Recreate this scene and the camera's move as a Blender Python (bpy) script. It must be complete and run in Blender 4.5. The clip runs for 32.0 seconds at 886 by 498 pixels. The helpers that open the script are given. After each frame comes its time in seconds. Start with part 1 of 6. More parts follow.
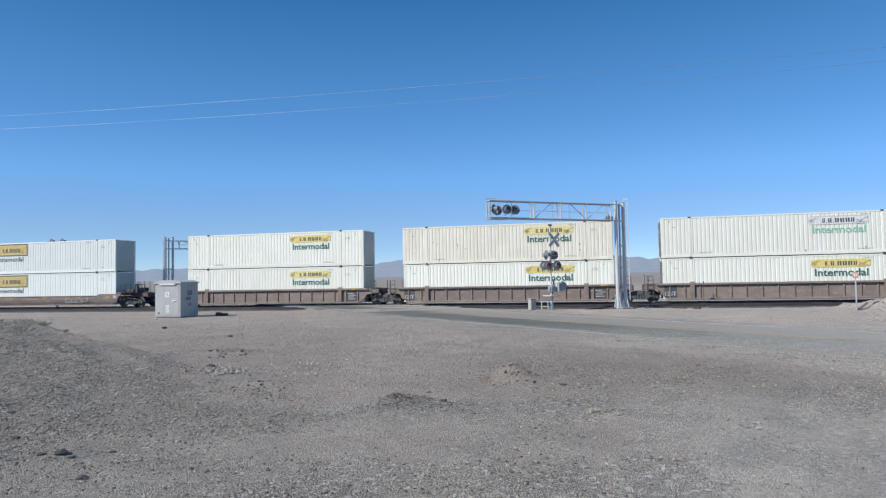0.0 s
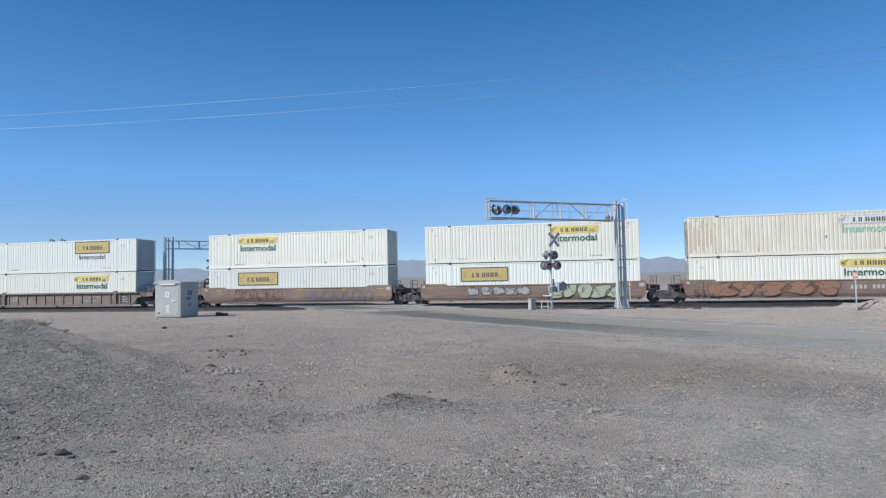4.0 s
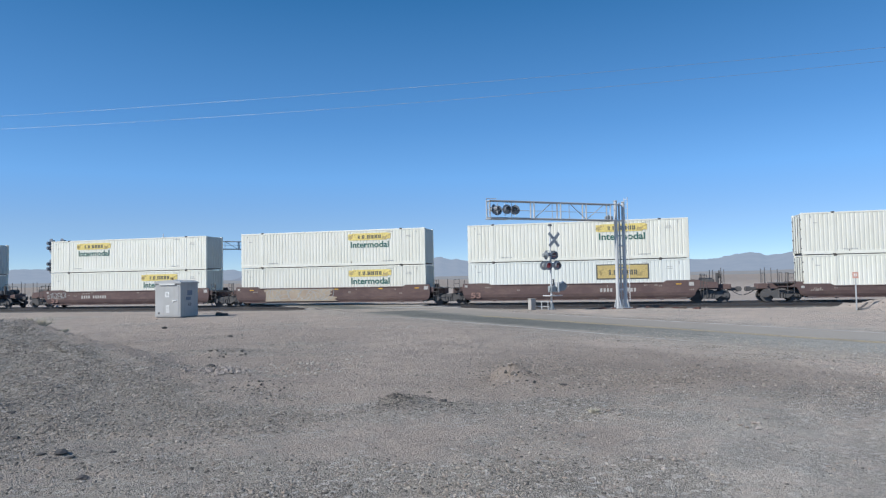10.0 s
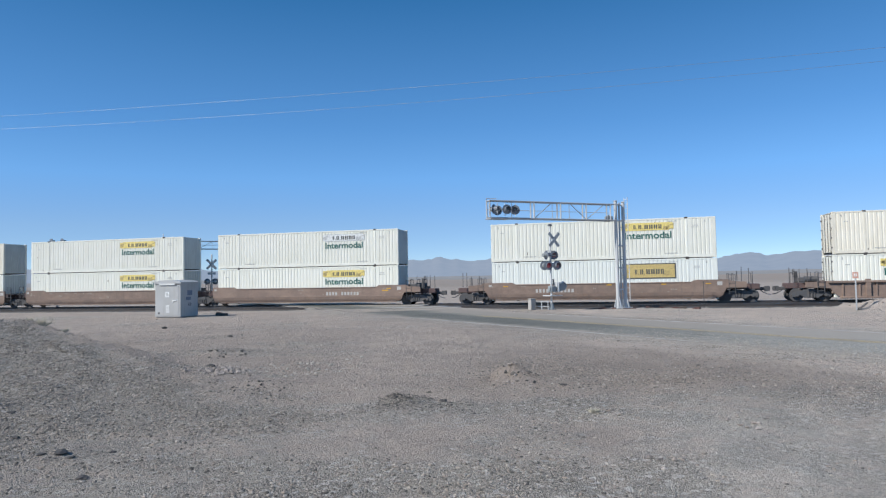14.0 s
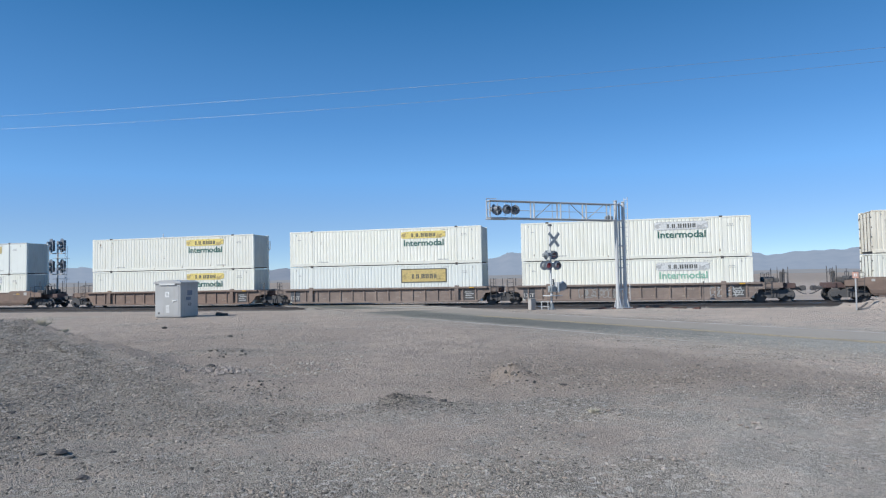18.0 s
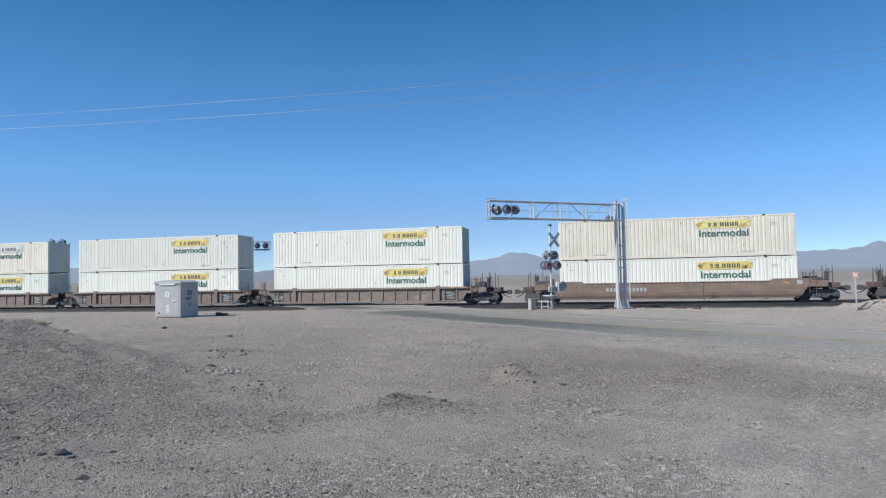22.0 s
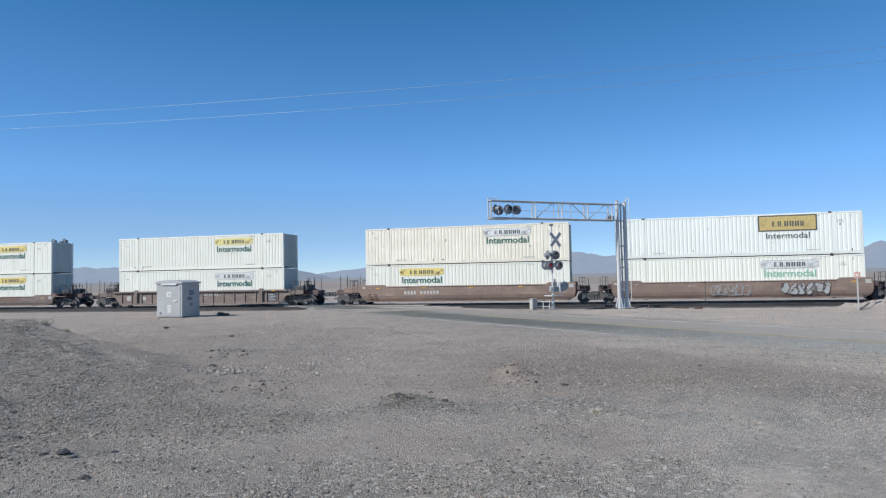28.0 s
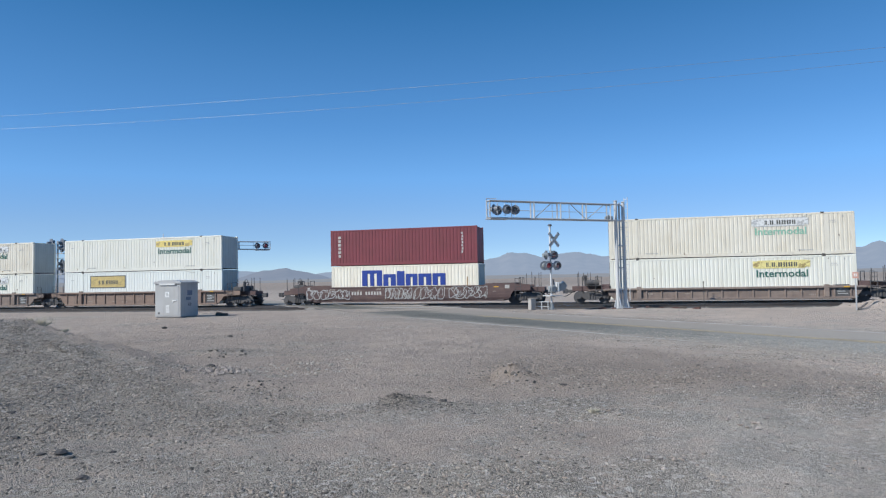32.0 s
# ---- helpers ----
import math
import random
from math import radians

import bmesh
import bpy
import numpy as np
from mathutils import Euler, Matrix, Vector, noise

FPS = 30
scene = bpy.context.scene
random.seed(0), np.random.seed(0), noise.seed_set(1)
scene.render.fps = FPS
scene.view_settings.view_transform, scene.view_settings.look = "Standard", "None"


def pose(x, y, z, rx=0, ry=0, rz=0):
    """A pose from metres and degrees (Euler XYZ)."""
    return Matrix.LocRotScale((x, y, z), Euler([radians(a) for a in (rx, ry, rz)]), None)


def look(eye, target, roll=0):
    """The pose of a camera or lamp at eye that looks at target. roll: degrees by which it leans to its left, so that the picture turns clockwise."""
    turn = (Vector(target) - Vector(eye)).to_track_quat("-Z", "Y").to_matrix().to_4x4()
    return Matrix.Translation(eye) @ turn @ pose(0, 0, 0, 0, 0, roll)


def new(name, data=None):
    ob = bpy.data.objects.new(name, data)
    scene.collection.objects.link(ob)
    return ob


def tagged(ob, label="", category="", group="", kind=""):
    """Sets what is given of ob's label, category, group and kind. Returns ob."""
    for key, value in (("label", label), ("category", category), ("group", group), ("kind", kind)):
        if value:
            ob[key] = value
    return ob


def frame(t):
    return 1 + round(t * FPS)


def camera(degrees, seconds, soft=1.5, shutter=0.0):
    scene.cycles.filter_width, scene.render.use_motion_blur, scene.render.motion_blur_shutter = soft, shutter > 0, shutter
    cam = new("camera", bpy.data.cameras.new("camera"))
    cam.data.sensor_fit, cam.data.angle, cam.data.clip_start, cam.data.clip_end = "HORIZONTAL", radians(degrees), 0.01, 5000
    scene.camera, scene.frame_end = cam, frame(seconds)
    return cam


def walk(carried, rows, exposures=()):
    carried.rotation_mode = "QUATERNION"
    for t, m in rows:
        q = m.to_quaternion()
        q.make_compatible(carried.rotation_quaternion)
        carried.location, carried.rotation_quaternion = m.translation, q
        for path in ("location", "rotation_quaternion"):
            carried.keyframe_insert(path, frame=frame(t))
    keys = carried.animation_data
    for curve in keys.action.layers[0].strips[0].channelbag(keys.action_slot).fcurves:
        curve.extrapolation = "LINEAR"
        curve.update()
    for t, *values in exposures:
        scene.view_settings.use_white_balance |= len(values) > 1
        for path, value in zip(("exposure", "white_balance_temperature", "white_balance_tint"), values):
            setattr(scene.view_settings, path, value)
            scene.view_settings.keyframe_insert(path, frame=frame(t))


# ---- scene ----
# ============ camera ============
EYE_Z = 2.2
cam = camera(66.53, 32.0, soft=1.25)
# the camera rests on a support: a tenth of a degree of drift late in the clip
DRIFT = [(0.0, 0.0), (26.0, 0.0), (26.5, 0.06), (27.0, 0.09), (28.0, 0.12), (28.5, 0.0), (29.0, 0.08),
         (29.5, 0.08), (30.0, 0.0), (32.0, 0.0)]
walk(cam, [(t, pose(0, 0, EYE_Z, 92.51, 1.07, a)) for t, a in DRIFT], exposures=((0.0, 0.22), (32.0, 0.22)))

# ============ world, sun ============
SUN_AZ, SUN_EL = radians(-119), radians(38)      # from +y, clockwise: far left and a little behind the camera
world = bpy.data.worlds.new("desert_sky")
scene.world = world
world.use_nodes = True
wn = world.node_tree.nodes
sky = wn.new("ShaderNodeTexSky")
sky.sky_type, sky.sun_disc = "NISHITA", False
sky.sun_elevation, sky.sun_rotation = SUN_EL, SUN_AZ
sky.altitude, sky.air_density, sky.dust_density, sky.ozone_density = 1500, 0.5, 0.0, 1.6
vivid = wn.new("ShaderNodeHueSaturation")
vivid.inputs["Saturation"].default_value = 1.22
world.node_tree.links.new(sky.outputs[0], vivid.inputs["Color"])
# dry clear air: a pale dusty horizon under a deep upper blue
high, part_z, tone = wn.new("ShaderNodeTexCoord"), wn.new("ShaderNodeSeparateXYZ"), wn.new("ShaderNodeValToRGB")
world.node_tree.links.new(high.outputs["Generated"], part_z.inputs[0])
world.node_tree.links.new(part_z.outputs["Z"], tone.inputs["Fac"])
SKY_TONES = ((0.0, (1.1, 1.25, 1.4)), (0.078, (1.36, 1.95, 2.6)), (0.147, (1.04, 2.5, 4.6)), (0.22, (0.62, 1.9, 3.95)), (0.39, (0.12, 1.0, 2.4)))
steps = tone.color_ramp.elements
steps[0].position, steps[1].position = SKY_TONES[0][0], SKY_TONES[-1][0]
steps[0].color, steps[1].color = (*SKY_TONES[0][1], 1), (*SKY_TONES[-1][1], 1)
for at_z, blue in SKY_TONES[1:-1]:
    steps.new(at_z).color = (*blue, 1)
even = wn.new("ShaderNodeMix")
even.data_type = "RGBA"
even.inputs[0].default_value = 0.5
world.node_tree.links.new(vivid.outputs[0], even.inputs[6])
world.node_tree.links.new(tone.outputs["Color"], even.inputs[7])
world.node_tree.links.new(even.outputs[2], wn["Background"].inputs["Color"])
wn["Background"].inputs["Strength"].default_value = 0.163
sun = new("sun", bpy.data.lights.new("sun", "SUN"))
sun.data.energy, sun.data.angle, sun.data.color = 4.15, radians(0.53), (0.985, 0.96, 0.905)
to_sun = Vector((math.sin(SUN_AZ) * math.cos(SUN_EL), math.cos(SUN_AZ) * math.cos(SUN_EL), math.sin(SUN_EL)))
sun.matrix_world = look(to_sun * 200, (0, 0, 0))


# ============ materials ============
def nodes_of(name):
    m = bpy.data.materials.new(name)
    m.use_nodes = True
    return m, m.node_tree.nodes, m.node_tree.links, m.node_tree.nodes["Principled BSDF"]


def ramp(n, l, value, lo, hi):
    r = n.new("ShaderNodeMapRange")
    r.inputs["From Min"].default_value, r.inputs["From Max"].default_value = lo, hi
    l.new(value, r.inputs["Value"])
    return r.outputs["Result"]


def mixed(n, l, fac, a, b):
    m = n.new("ShaderNodeMix")
    m.data_type = "RGBA"
    if isinstance(fac, float):
        m.inputs[0].default_value = fac
    else:
        l.new(fac, m.inputs[0])
    for k, c in ((6, a), (7, b)):
        if isinstance(c, tuple):
            m.inputs[k].default_value = (*c, 1)
        else:
            l.new(c, m.inputs[k])
    return m.outputs[2]


def noise_at(n, l, co, scale, detail=4.0, rough=0.55):
    t = n.new("ShaderNodeTexNoise")
    t.inputs["Scale"].default_value, t.inputs["Detail"].default_value = scale, detail
    t.inputs["Roughness"].default_value = rough
    l.new(co, t.inputs["Vector"])
    return t.outputs["Fac"]


def coords(n, l, stretch=(1, 1, 1), vary=True):
    """Object space, shifted by a random amount for each object, so that copies do not repeat."""
    tc, mp = n.new("ShaderNodeTexCoord"), n.new("ShaderNodeMapping")
    l.new(tc.outputs["Object"], mp.inputs["Vector"])
    mp.inputs["Scale"].default_value = stretch
    info = n.new("ShaderNodeObjectInfo")
    if vary:
        mul = n.new("ShaderNodeMath")
        mul.operation = "MULTIPLY"
        mul.inputs[1].default_value = 57.0
        l.new(info.outputs["Random"], mul.inputs[0])
        add = n.new("ShaderNodeVectorMath")
        l.new(mp.outputs[0], add.inputs[0])
        l.new(mul.outputs[0], add.inputs[1])
        return add.outputs[0], info.outputs["Random"]
    return mp.outputs[0], info.outputs["Random"]


def painted(name, base, second, dirt=(0.2, 0.15, 0.1), amount=0.35, rough=0.5, metal=0.0, grain=3.0,
            streak=(1.4, 1.4, 0.12), bump=0.15, spread=0.12, patch=None):
    """Paint or metal with cloudy wear, vertical streaks of dirt, fine relief and a tint of its own on each object."""
    m, n, l, p = nodes_of(name)
    co, rnd = coords(n, l)
    so, _ = coords(n, l, streak)
    cloud = ramp(n, l, noise_at(n, l, co, grain * 0.25), 0.35, 0.7)
    fine = noise_at(n, l, co, grain * 6, 6.0, 0.65)
    run = ramp(n, l, noise_at(n, l, so, grain, 5.0, 0.7), 0.52, 0.82)
    c = mixed(n, l, cloud, base, second)
    mul = n.new("ShaderNodeMath")
    mul.operation = "MULTIPLY"
    mul.inputs[1].default_value = amount
    l.new(run, mul.inputs[0])
    c = mixed(n, l, mul.outputs[0], c, dirt)
    if patch:
        po, _ = coords(n, l, (1.0, 1.0, 2.2))
        blot = ramp(n, l, noise_at(n, l, po, 0.8, 8.0, 0.72), 0.46, 0.68)
        cut = n.new("ShaderNodeMath")
        cut.operation = "MULTIPLY"
        cut.inputs[1].default_value = patch[1]
        l.new(blot, cut.inputs[0])
        c = mixed(n, l, cut.outputs[0], c, patch[0])
    hsv = n.new("ShaderNodeHueSaturation")
    l.new(c, hsv.inputs["Color"])
    l.new(ramp(n, l, rnd, 0, 1), hsv.inputs["Value"])
    vr = hsv.inputs["Value"].links[0].from_node
    vr.inputs["To Min"].default_value, vr.inputs["To Max"].default_value = 1 - spread, 1 + spread * 0.3
    l.new(hsv.outputs[0], p.inputs["Base Color"])
    p.inputs["Specular IOR Level"].default_value = 0.3
    rr = ramp(n, l, fine, 0.3, 0.7)
    rr.node.inputs["To Min"].default_value, rr.node.inputs["To Max"].default_value = rough - 0.1, min(1, rough + 0.15)
    l.new(rr, p.inputs["Roughness"])
    p.inputs["Metallic"].default_value = metal
    b = n.new("ShaderNodeBump")
    b.inputs["Strength"].default_value, b.inputs["Distance"].default_value = bump, 0.01
    l.new(fine, b.inputs["Height"])
    l.new(b.outputs[0], p.inputs["Normal"])
    return m


def plain(name, colour, rough=0.6, metal=0.0, glow=0.0, glow_colour=None):
    m, n, l, p = nodes_of(name)
    co, _ = coords(n, l)
    f = noise_at(n, l, co, 9.0, 5.0)
    dark = tuple(c * 0.72 for c in colour)
    l.new(mixed(n, l, ramp(n, l, f, 0.35, 0.7), colour, dark), p.inputs["Base Color"])
    p.inputs["Roughness"].default_value, p.inputs["Metallic"].default_value = rough, metal
    if glow:
        p.inputs["Emission Color"].default_value = (*(glow_colour or colour), 1)
        p.inputs["Emission Strength"].default_value = glow
    return m


WHITE = painted("white_container_paint", (0.815, 0.81, 0.73), (0.775, 0.77, 0.67), (0.36, 0.27, 0.17), 0.28, 0.42)
WHITE_B = painted("cool_white_container_paint", (0.775, 0.80, 0.755), (0.745, 0.77, 0.715), (0.4, 0.36, 0.3), 0.16, 0.4)
WHITE_D = painted("dusty_white_container_paint", (0.80, 0.76, 0.65), (0.73, 0.68, 0.56), (0.33, 0.22, 0.13), 0.42, 0.5)
# white ends, darkened in the paint for their shade, with dirt streaks
WHITE_SHADED_END = painted("shaded_white_end_paint", (0.50, 0.54, 0.52), (0.45, 0.47, 0.45), (0.26, 0.23, 0.2), 0.4, 0.6)
MAROON = painted("maroon_container_paint", (0.225, 0.062, 0.074), (0.19, 0.058, 0.066), (0.13, 0.07, 0.06), 0.3, 0.45)
STEEL = painted("galvanised_steel", (0.60, 0.61, 0.61), (0.53, 0.54, 0.54), (0.36, 0.33, 0.3), 0.3, 0.55, 0.0)
# a darker copy of STEEL for the truss and small fittings
STEEL_DARKER = painted("darker_galvanised_steel", (0.44, 0.455, 0.465), (0.36, 0.37, 0.38), (0.26, 0.24, 0.22), 0.35, 0.55, 0.0)
SILVER = painted("silver_painted_cabinet", (0.445, 0.45, 0.445), (0.385, 0.388, 0.378), (0.25, 0.22, 0.185), 0.45, 0.55, 0.0, spread=0.03)
GREY_MID = painted("mid_grey_housing", (0.30, 0.325, 0.335), (0.25, 0.27, 0.28), (0.2, 0.18, 0.16), 0.3, 0.55)
TAN_STREAK = plain("rusty_tan_streak", (0.62, 0.50, 0.37), 0.8)
CASTING = painted("dark_casting", (0.10, 0.095, 0.09), (0.07, 0.065, 0.06), (0.12, 0.07, 0.04), 0.4, 0.7)
RUST_ORANGE = painted("faded_orange_brown_car_paint", (0.262, 0.186, 0.148), (0.215, 0.160, 0.133), (0.14, 0.12, 0.107), 0.75, 0.75, patch=((0.36, 0.265, 0.205), 0.6))
RUST_BROWN = painted("dusty_brown_car_paint", (0.212, 0.166, 0.143), (0.25, 0.20, 0.172), (0.13, 0.116, 0.108), 0.6, 0.8, patch=((0.33, 0.265, 0.225), 0.75))
RUST_MAROON = painted("dark_maroon_car_paint", (0.122, 0.082, 0.08), (0.145, 0.098, 0.093), (0.105, 0.091, 0.087), 0.6, 0.8, patch=((0.20, 0.14, 0.12), 0.75))
TAN = painted("faded_tan_overspray", (0.47, 0.39, 0.30), (0.38, 0.30, 0.23), (0.2, 0.14, 0.1), 0.45, 0.8)
GRIME = painted("oily_black_steel", (0.092, 0.093, 0.098), (0.12, 0.112, 0.108), (0.145, 0.122, 0.108), 0.5, 0.8)
RAIL = painted("rail_steel", (0.13, 0.118, 0.112), (0.10, 0.09, 0.085), (0.2, 0.1, 0.06), 0.4, 0.5, 0.5)
RAILHEAD = plain("polished_rail_head", (0.55, 0.55, 0.55), 0.25, 1.0)
TIE = painted("weathered_timber", (0.115, 0.098, 0.086), (0.15, 0.125, 0.108), (0.05, 0.04, 0.035), 0.5, 0.9, streak=(0.3, 3, 3))
TIE_RED = painted("reddish_timber", (0.12, 0.06, 0.052), (0.09, 0.055, 0.05), (0.06, 0.045, 0.04), 0.5, 0.9)
CONCRETE = painted("pale_concrete", (0.42, 0.40, 0.37), (0.34, 0.32, 0.30), (0.2, 0.18, 0.15), 0.4, 0.9)
YELLOW = plain("logo_yellow", (0.82, 0.66, 0.22), 0.5)
YELLOW_PALE = plain("faded_logo_yellow", (0.82, 0.72, 0.30), 0.5)
GOLD = plain("plaque_gold", (0.62, 0.475, 0.19), 0.5)
GOLD_PALE = plain("faded_plaque_gold", (0.60, 0.48, 0.22), 0.5)
LOGO_WHITE = plain("logo_white", (0.74, 0.75, 0.73), 0.5)
INK = plain("dark_lettering", (0.11, 0.112, 0.10), 0.5)
INK_SOFT = plain("grey_lettering", (0.50, 0.50, 0.48), 0.6)
GREEN = plain("dark_green_lettering", (0.045, 0.15, 0.12), 0.5)
GREEN_PALE = plain("faded_green_lettering", (0.30, 0.56, 0.42), 0.5)
BLUE = plain("blue_lettering", (0.02, 0.055, 0.30), 0.5)
SIGNAL_DARK = plain("blue_black_signal_paint", (0.165, 0.19, 0.225), 0.5)
ORNAMENT = plain("brown_grey_ornament", (0.50, 0.39, 0.17), 0.6)
ORNAMENT_GREY = plain("pale_grey_ornament", (0.52, 0.53, 0.52), 0.6)
MARK_WHITE = plain("white_stencil", (0.52, 0.50, 0.47), 0.7)
NUMERAL_BROWN = plain("dark_brown_numerals", (0.13, 0.078, 0.055), 0.8)
NUMERAL_PINK = plain("faded_pink_numerals", (0.33, 0.20, 0.165), 0.8)
BLACK = plain("matt_black", (0.085, 0.092, 0.104), 0.55)
BLUE_LENS = plain("dark_glass_lens", (0.20, 0.24, 0.29), 0.12)
RED_LENS = plain("red_lens", (0.40, 0.23, 0.24), 0.25)
RED_LIT = plain("lit_red_lens", (0.34, 0.10, 0.12), 0.25, 0.0, 0.04, (1.0, 0.05, 0.12))
REFLECT_Y = plain("yellow_reflector", (0.75, 0.42, 0.05), 0.5)
REFLECT_O = plain("orange_sign", (0.60, 0.34, 0.27), 0.5)
WIRE_MAT = plain("bright_aluminium_wire", (0.42, 0.45, 0.48), 0.55, 1.0)
GRAF = {"white": plain("white_spray_paint", (0.55, 0.56, 0.55), 0.7), "silver": plain("silver_spray_paint", (0.42, 0.43, 0.42), 0.6),
        "green": plain("pale_green_spray_paint", (0.43, 0.50, 0.36), 0.7), "salmon": plain("salmon_spray_paint", (0.33, 0.182, 0.118), 0.7), "red": plain("dull_red_spray_paint", (0.175, 0.062, 0.05), 0.7),
        "blue": plain("blue_grey_spray_paint", (0.14, 0.18, 0.26), 0.7), "black": plain("black_spray_paint", (0.12, 0.085, 0.078), 0.7)}


# ============ geometry helper ============
class Geo:
    """Collects vertices and faces and makes one mesh of them."""

    def __init__(self):
        self.v, self.f = [], []

    def add(self, verts, faces):
        k = len(self.v)
        self.v += [tuple(p) for p in verts]
        self.f += [tuple(i + k for i in q) for q in faces]
        return self

    def box(self, x0, x1, y0, y1, z0, z1, c=0.0):
        if c <= 0:
            vs = [(x, y, z) for z in (z0, z1) for y in (y0, y1) for x in (x0, x1)]
            return self.add(vs, [(0, 2, 3, 1), (4, 5, 7, 6), (0, 1, 5, 4), (2, 6, 7, 3), (0, 4, 6, 2), (1, 3, 7, 5)])
        vs, ids, lim = [], {}, ((x0, x1), (y0, y1), (z0, z1))
        for i in (0, 1):
            for j in (0, 1):
                for k in (0, 1):
                    s = (i, j, k)
                    for a in range(3):
                        p = [lim[b][s[b]] + (0 if b == a else (c if s[b] == 0 else -c)) for b in range(3)]
                        ids[s, a] = len(vs)
                        vs.append(p)
        fs, mid = [], Vector(((x0 + x1) / 2, (y0 + y1) / 2, (z0 + z1) / 2))
        for a in range(3):
            b, d = (a + 1) % 3, (a + 2) % 3
            for e in (0, 1):
                q = []
                for m, w in ((0, 0), (1, 0), (1, 1), (0, 1)):
                    s = [0, 0, 0]
                    s[a], s[b], s[d] = e, m, w
                    q.append(ids[tuple(s), a])
                fs.append(q)
            for m in (0, 1):
                for w in (0, 1):
                    s0, s1 = [0, 0, 0], [0, 0, 0]
                    s0[a], s1[a] = 0, 1
                    s0[b] = s1[b] = m
                    s0[d] = s1[d] = w
                    fs.append([ids[tuple(s0), b], ids[tuple(s1), b], ids[tuple(s1), d], ids[tuple(s0), d]])
        for i in (0, 1):
            for j in (0, 1):
                for k in (0, 1):
                    fs.append([ids[(i, j, k), a] for a in range(3)])
        for q in fs:
            ps = [Vector(vs[i]) for i in q]
            nrm = (ps[1] - ps[0]).cross(ps[2] - ps[0])
            if nrm.dot(sum(ps, Vector()) / len(ps) - mid) < 0:
                q.reverse()
        return self.add(vs, fs)

    def tube(self, p0, p1, r, n=8, r1=None):
        p0, p1 = Vector(p0), Vector(p1)
        a = (p1 - p0).normalized()
        u = a.cross(Vector((0, 0, 1)) if abs(a.z) < 0.9 else Vector((1, 0, 0))).normalized()
        w = a.cross(u)
        r1 = r if r1 is None else r1
        vs = []
        for p, q in ((p0, r), (p1, r1)):
            for i in range(n):
                t = 2 * math.pi * i / n
                vs.append(p + (u * math.cos(t) + w * math.sin(t)) * q)
        fs = [(i, (i + 1) % n, n + (i + 1) % n, n + i) for i in range(n)]
        fs += [tuple(range(n))[::-1], tuple(range(n, 2 * n))]
        return self.add(vs, fs)

    def line(self, pts, r, n=6):
        for a, b in zip(pts[:-1], pts[1:]):
            self.tube(a, b, r, n)
        return self

    def prism(self, poly, y0, y1):
        """A polygon of (x, z), counter-clockwise as seen from -y, made solid from y0 to y1."""
        n = len(poly)
        vs = [(x, y0, z) for x, z in poly] + [(x, y1, z) for x, z in poly]
        fs = [tuple(range(n)), tuple(range(2 * n - 1, n - 1, -1))]
        fs += [((i + 1) % n, i, n + i, n + (i + 1) % n) for i in range(n)]
        return self.add(vs, fs)

    def moved(self, m):
        self.v = [tuple(m @ Vector(p)) for p in self.v]
        return self

    def mesh(self, name, *mats):
        me = bpy.data.meshes.new(name)
        me.from_pydata(self.v, [], self.f)
        me.update()
        for m in mats:
            me.materials.append(m)
        return me


def smooth(me, angle=40):
    me.polygons.foreach_set("use_smooth", [True] * len(me.polygons))
    me.set_sharp_from_angle(angle=radians(angle))
    return me


def part(name, me, parent, label="", at=None):
    ob = new(name, me)
    ob.parent = parent
    if at is not None:
        ob.matrix_basis = at
    return tagged(ob, label) if label else ob


def thing(name, m, label, category, group=""):
    ob = new(name)
    ob.empty_display_size = 0.2
    ob.matrix_basis = m
    return tagged(ob, label, category, group)


def stuff(*a):
    """Small painted marks that cannot be told apart one by one."""
    return tagged(part(*a), kind="stuff")


CACHE = {}


def once(key, make):
    if key not in CACHE:
        CACHE[key] = make()
    return CACHE[key]


def lettering(text, width, height, material, bold=0.012):
    """Raised letters, centred, standing in the xz plane and facing -y."""
    cu = bpy.data.curves.new("lettering", "FONT")
    cu.body, cu.size, cu.offset, cu.extrude, cu.resolution_u = text, 1.0, bold, 0.0, 3
    ob = bpy.data.objects.new("lettering", cu)
    scene.collection.objects.link(ob)
    bpy.context.view_layer.update()
    me = bpy.data.meshes.new_from_object(ob.evaluated_get(bpy.context.evaluated_depsgraph_get()))
    bpy.data.objects.remove(ob)
    co = np.zeros(len(me.vertices) * 3, dtype=np.float32)
    me.vertices.foreach_get("co", co)
    co = co.reshape(-1, 3)
    lo, hi = co.min(0), co.max(0)
    out = np.zeros_like(co)
    out[:, 0] = ((co[:, 0] - lo[0]) / (hi[0] - lo[0]) - 0.5) * width
    out[:, 2] = ((co[:, 1] - lo[1]) / (hi[1] - lo[1]) - 0.5) * height
    me.vertices.foreach_set("co", out.ravel())
    me.update()
    me.materials.clear()
    me.materials.append(material)
    me.name = "lettering"
    return me


# ============ lattice noise for the land ============
LAT = np.random.RandomState(5).rand(256, 256)


def vnoise(x, y):
    xi, yi = np.floor(x).astype(int), np.floor(y).astype(int)
    fx, fy = x - xi, y - yi
    fx, fy = fx * fx * (3 - 2 * fx), fy * fy * (3 - 2 * fy)
    g = lambda i, j: LAT[(xi + i) % 256, (yi + j) % 256]
    return (g(0, 0) * (1 - fx) + g(1, 0) * fx) * (1 - fy) + (g(0, 1) * (1 - fx) + g(1, 1) * fx) * fy - 0.5


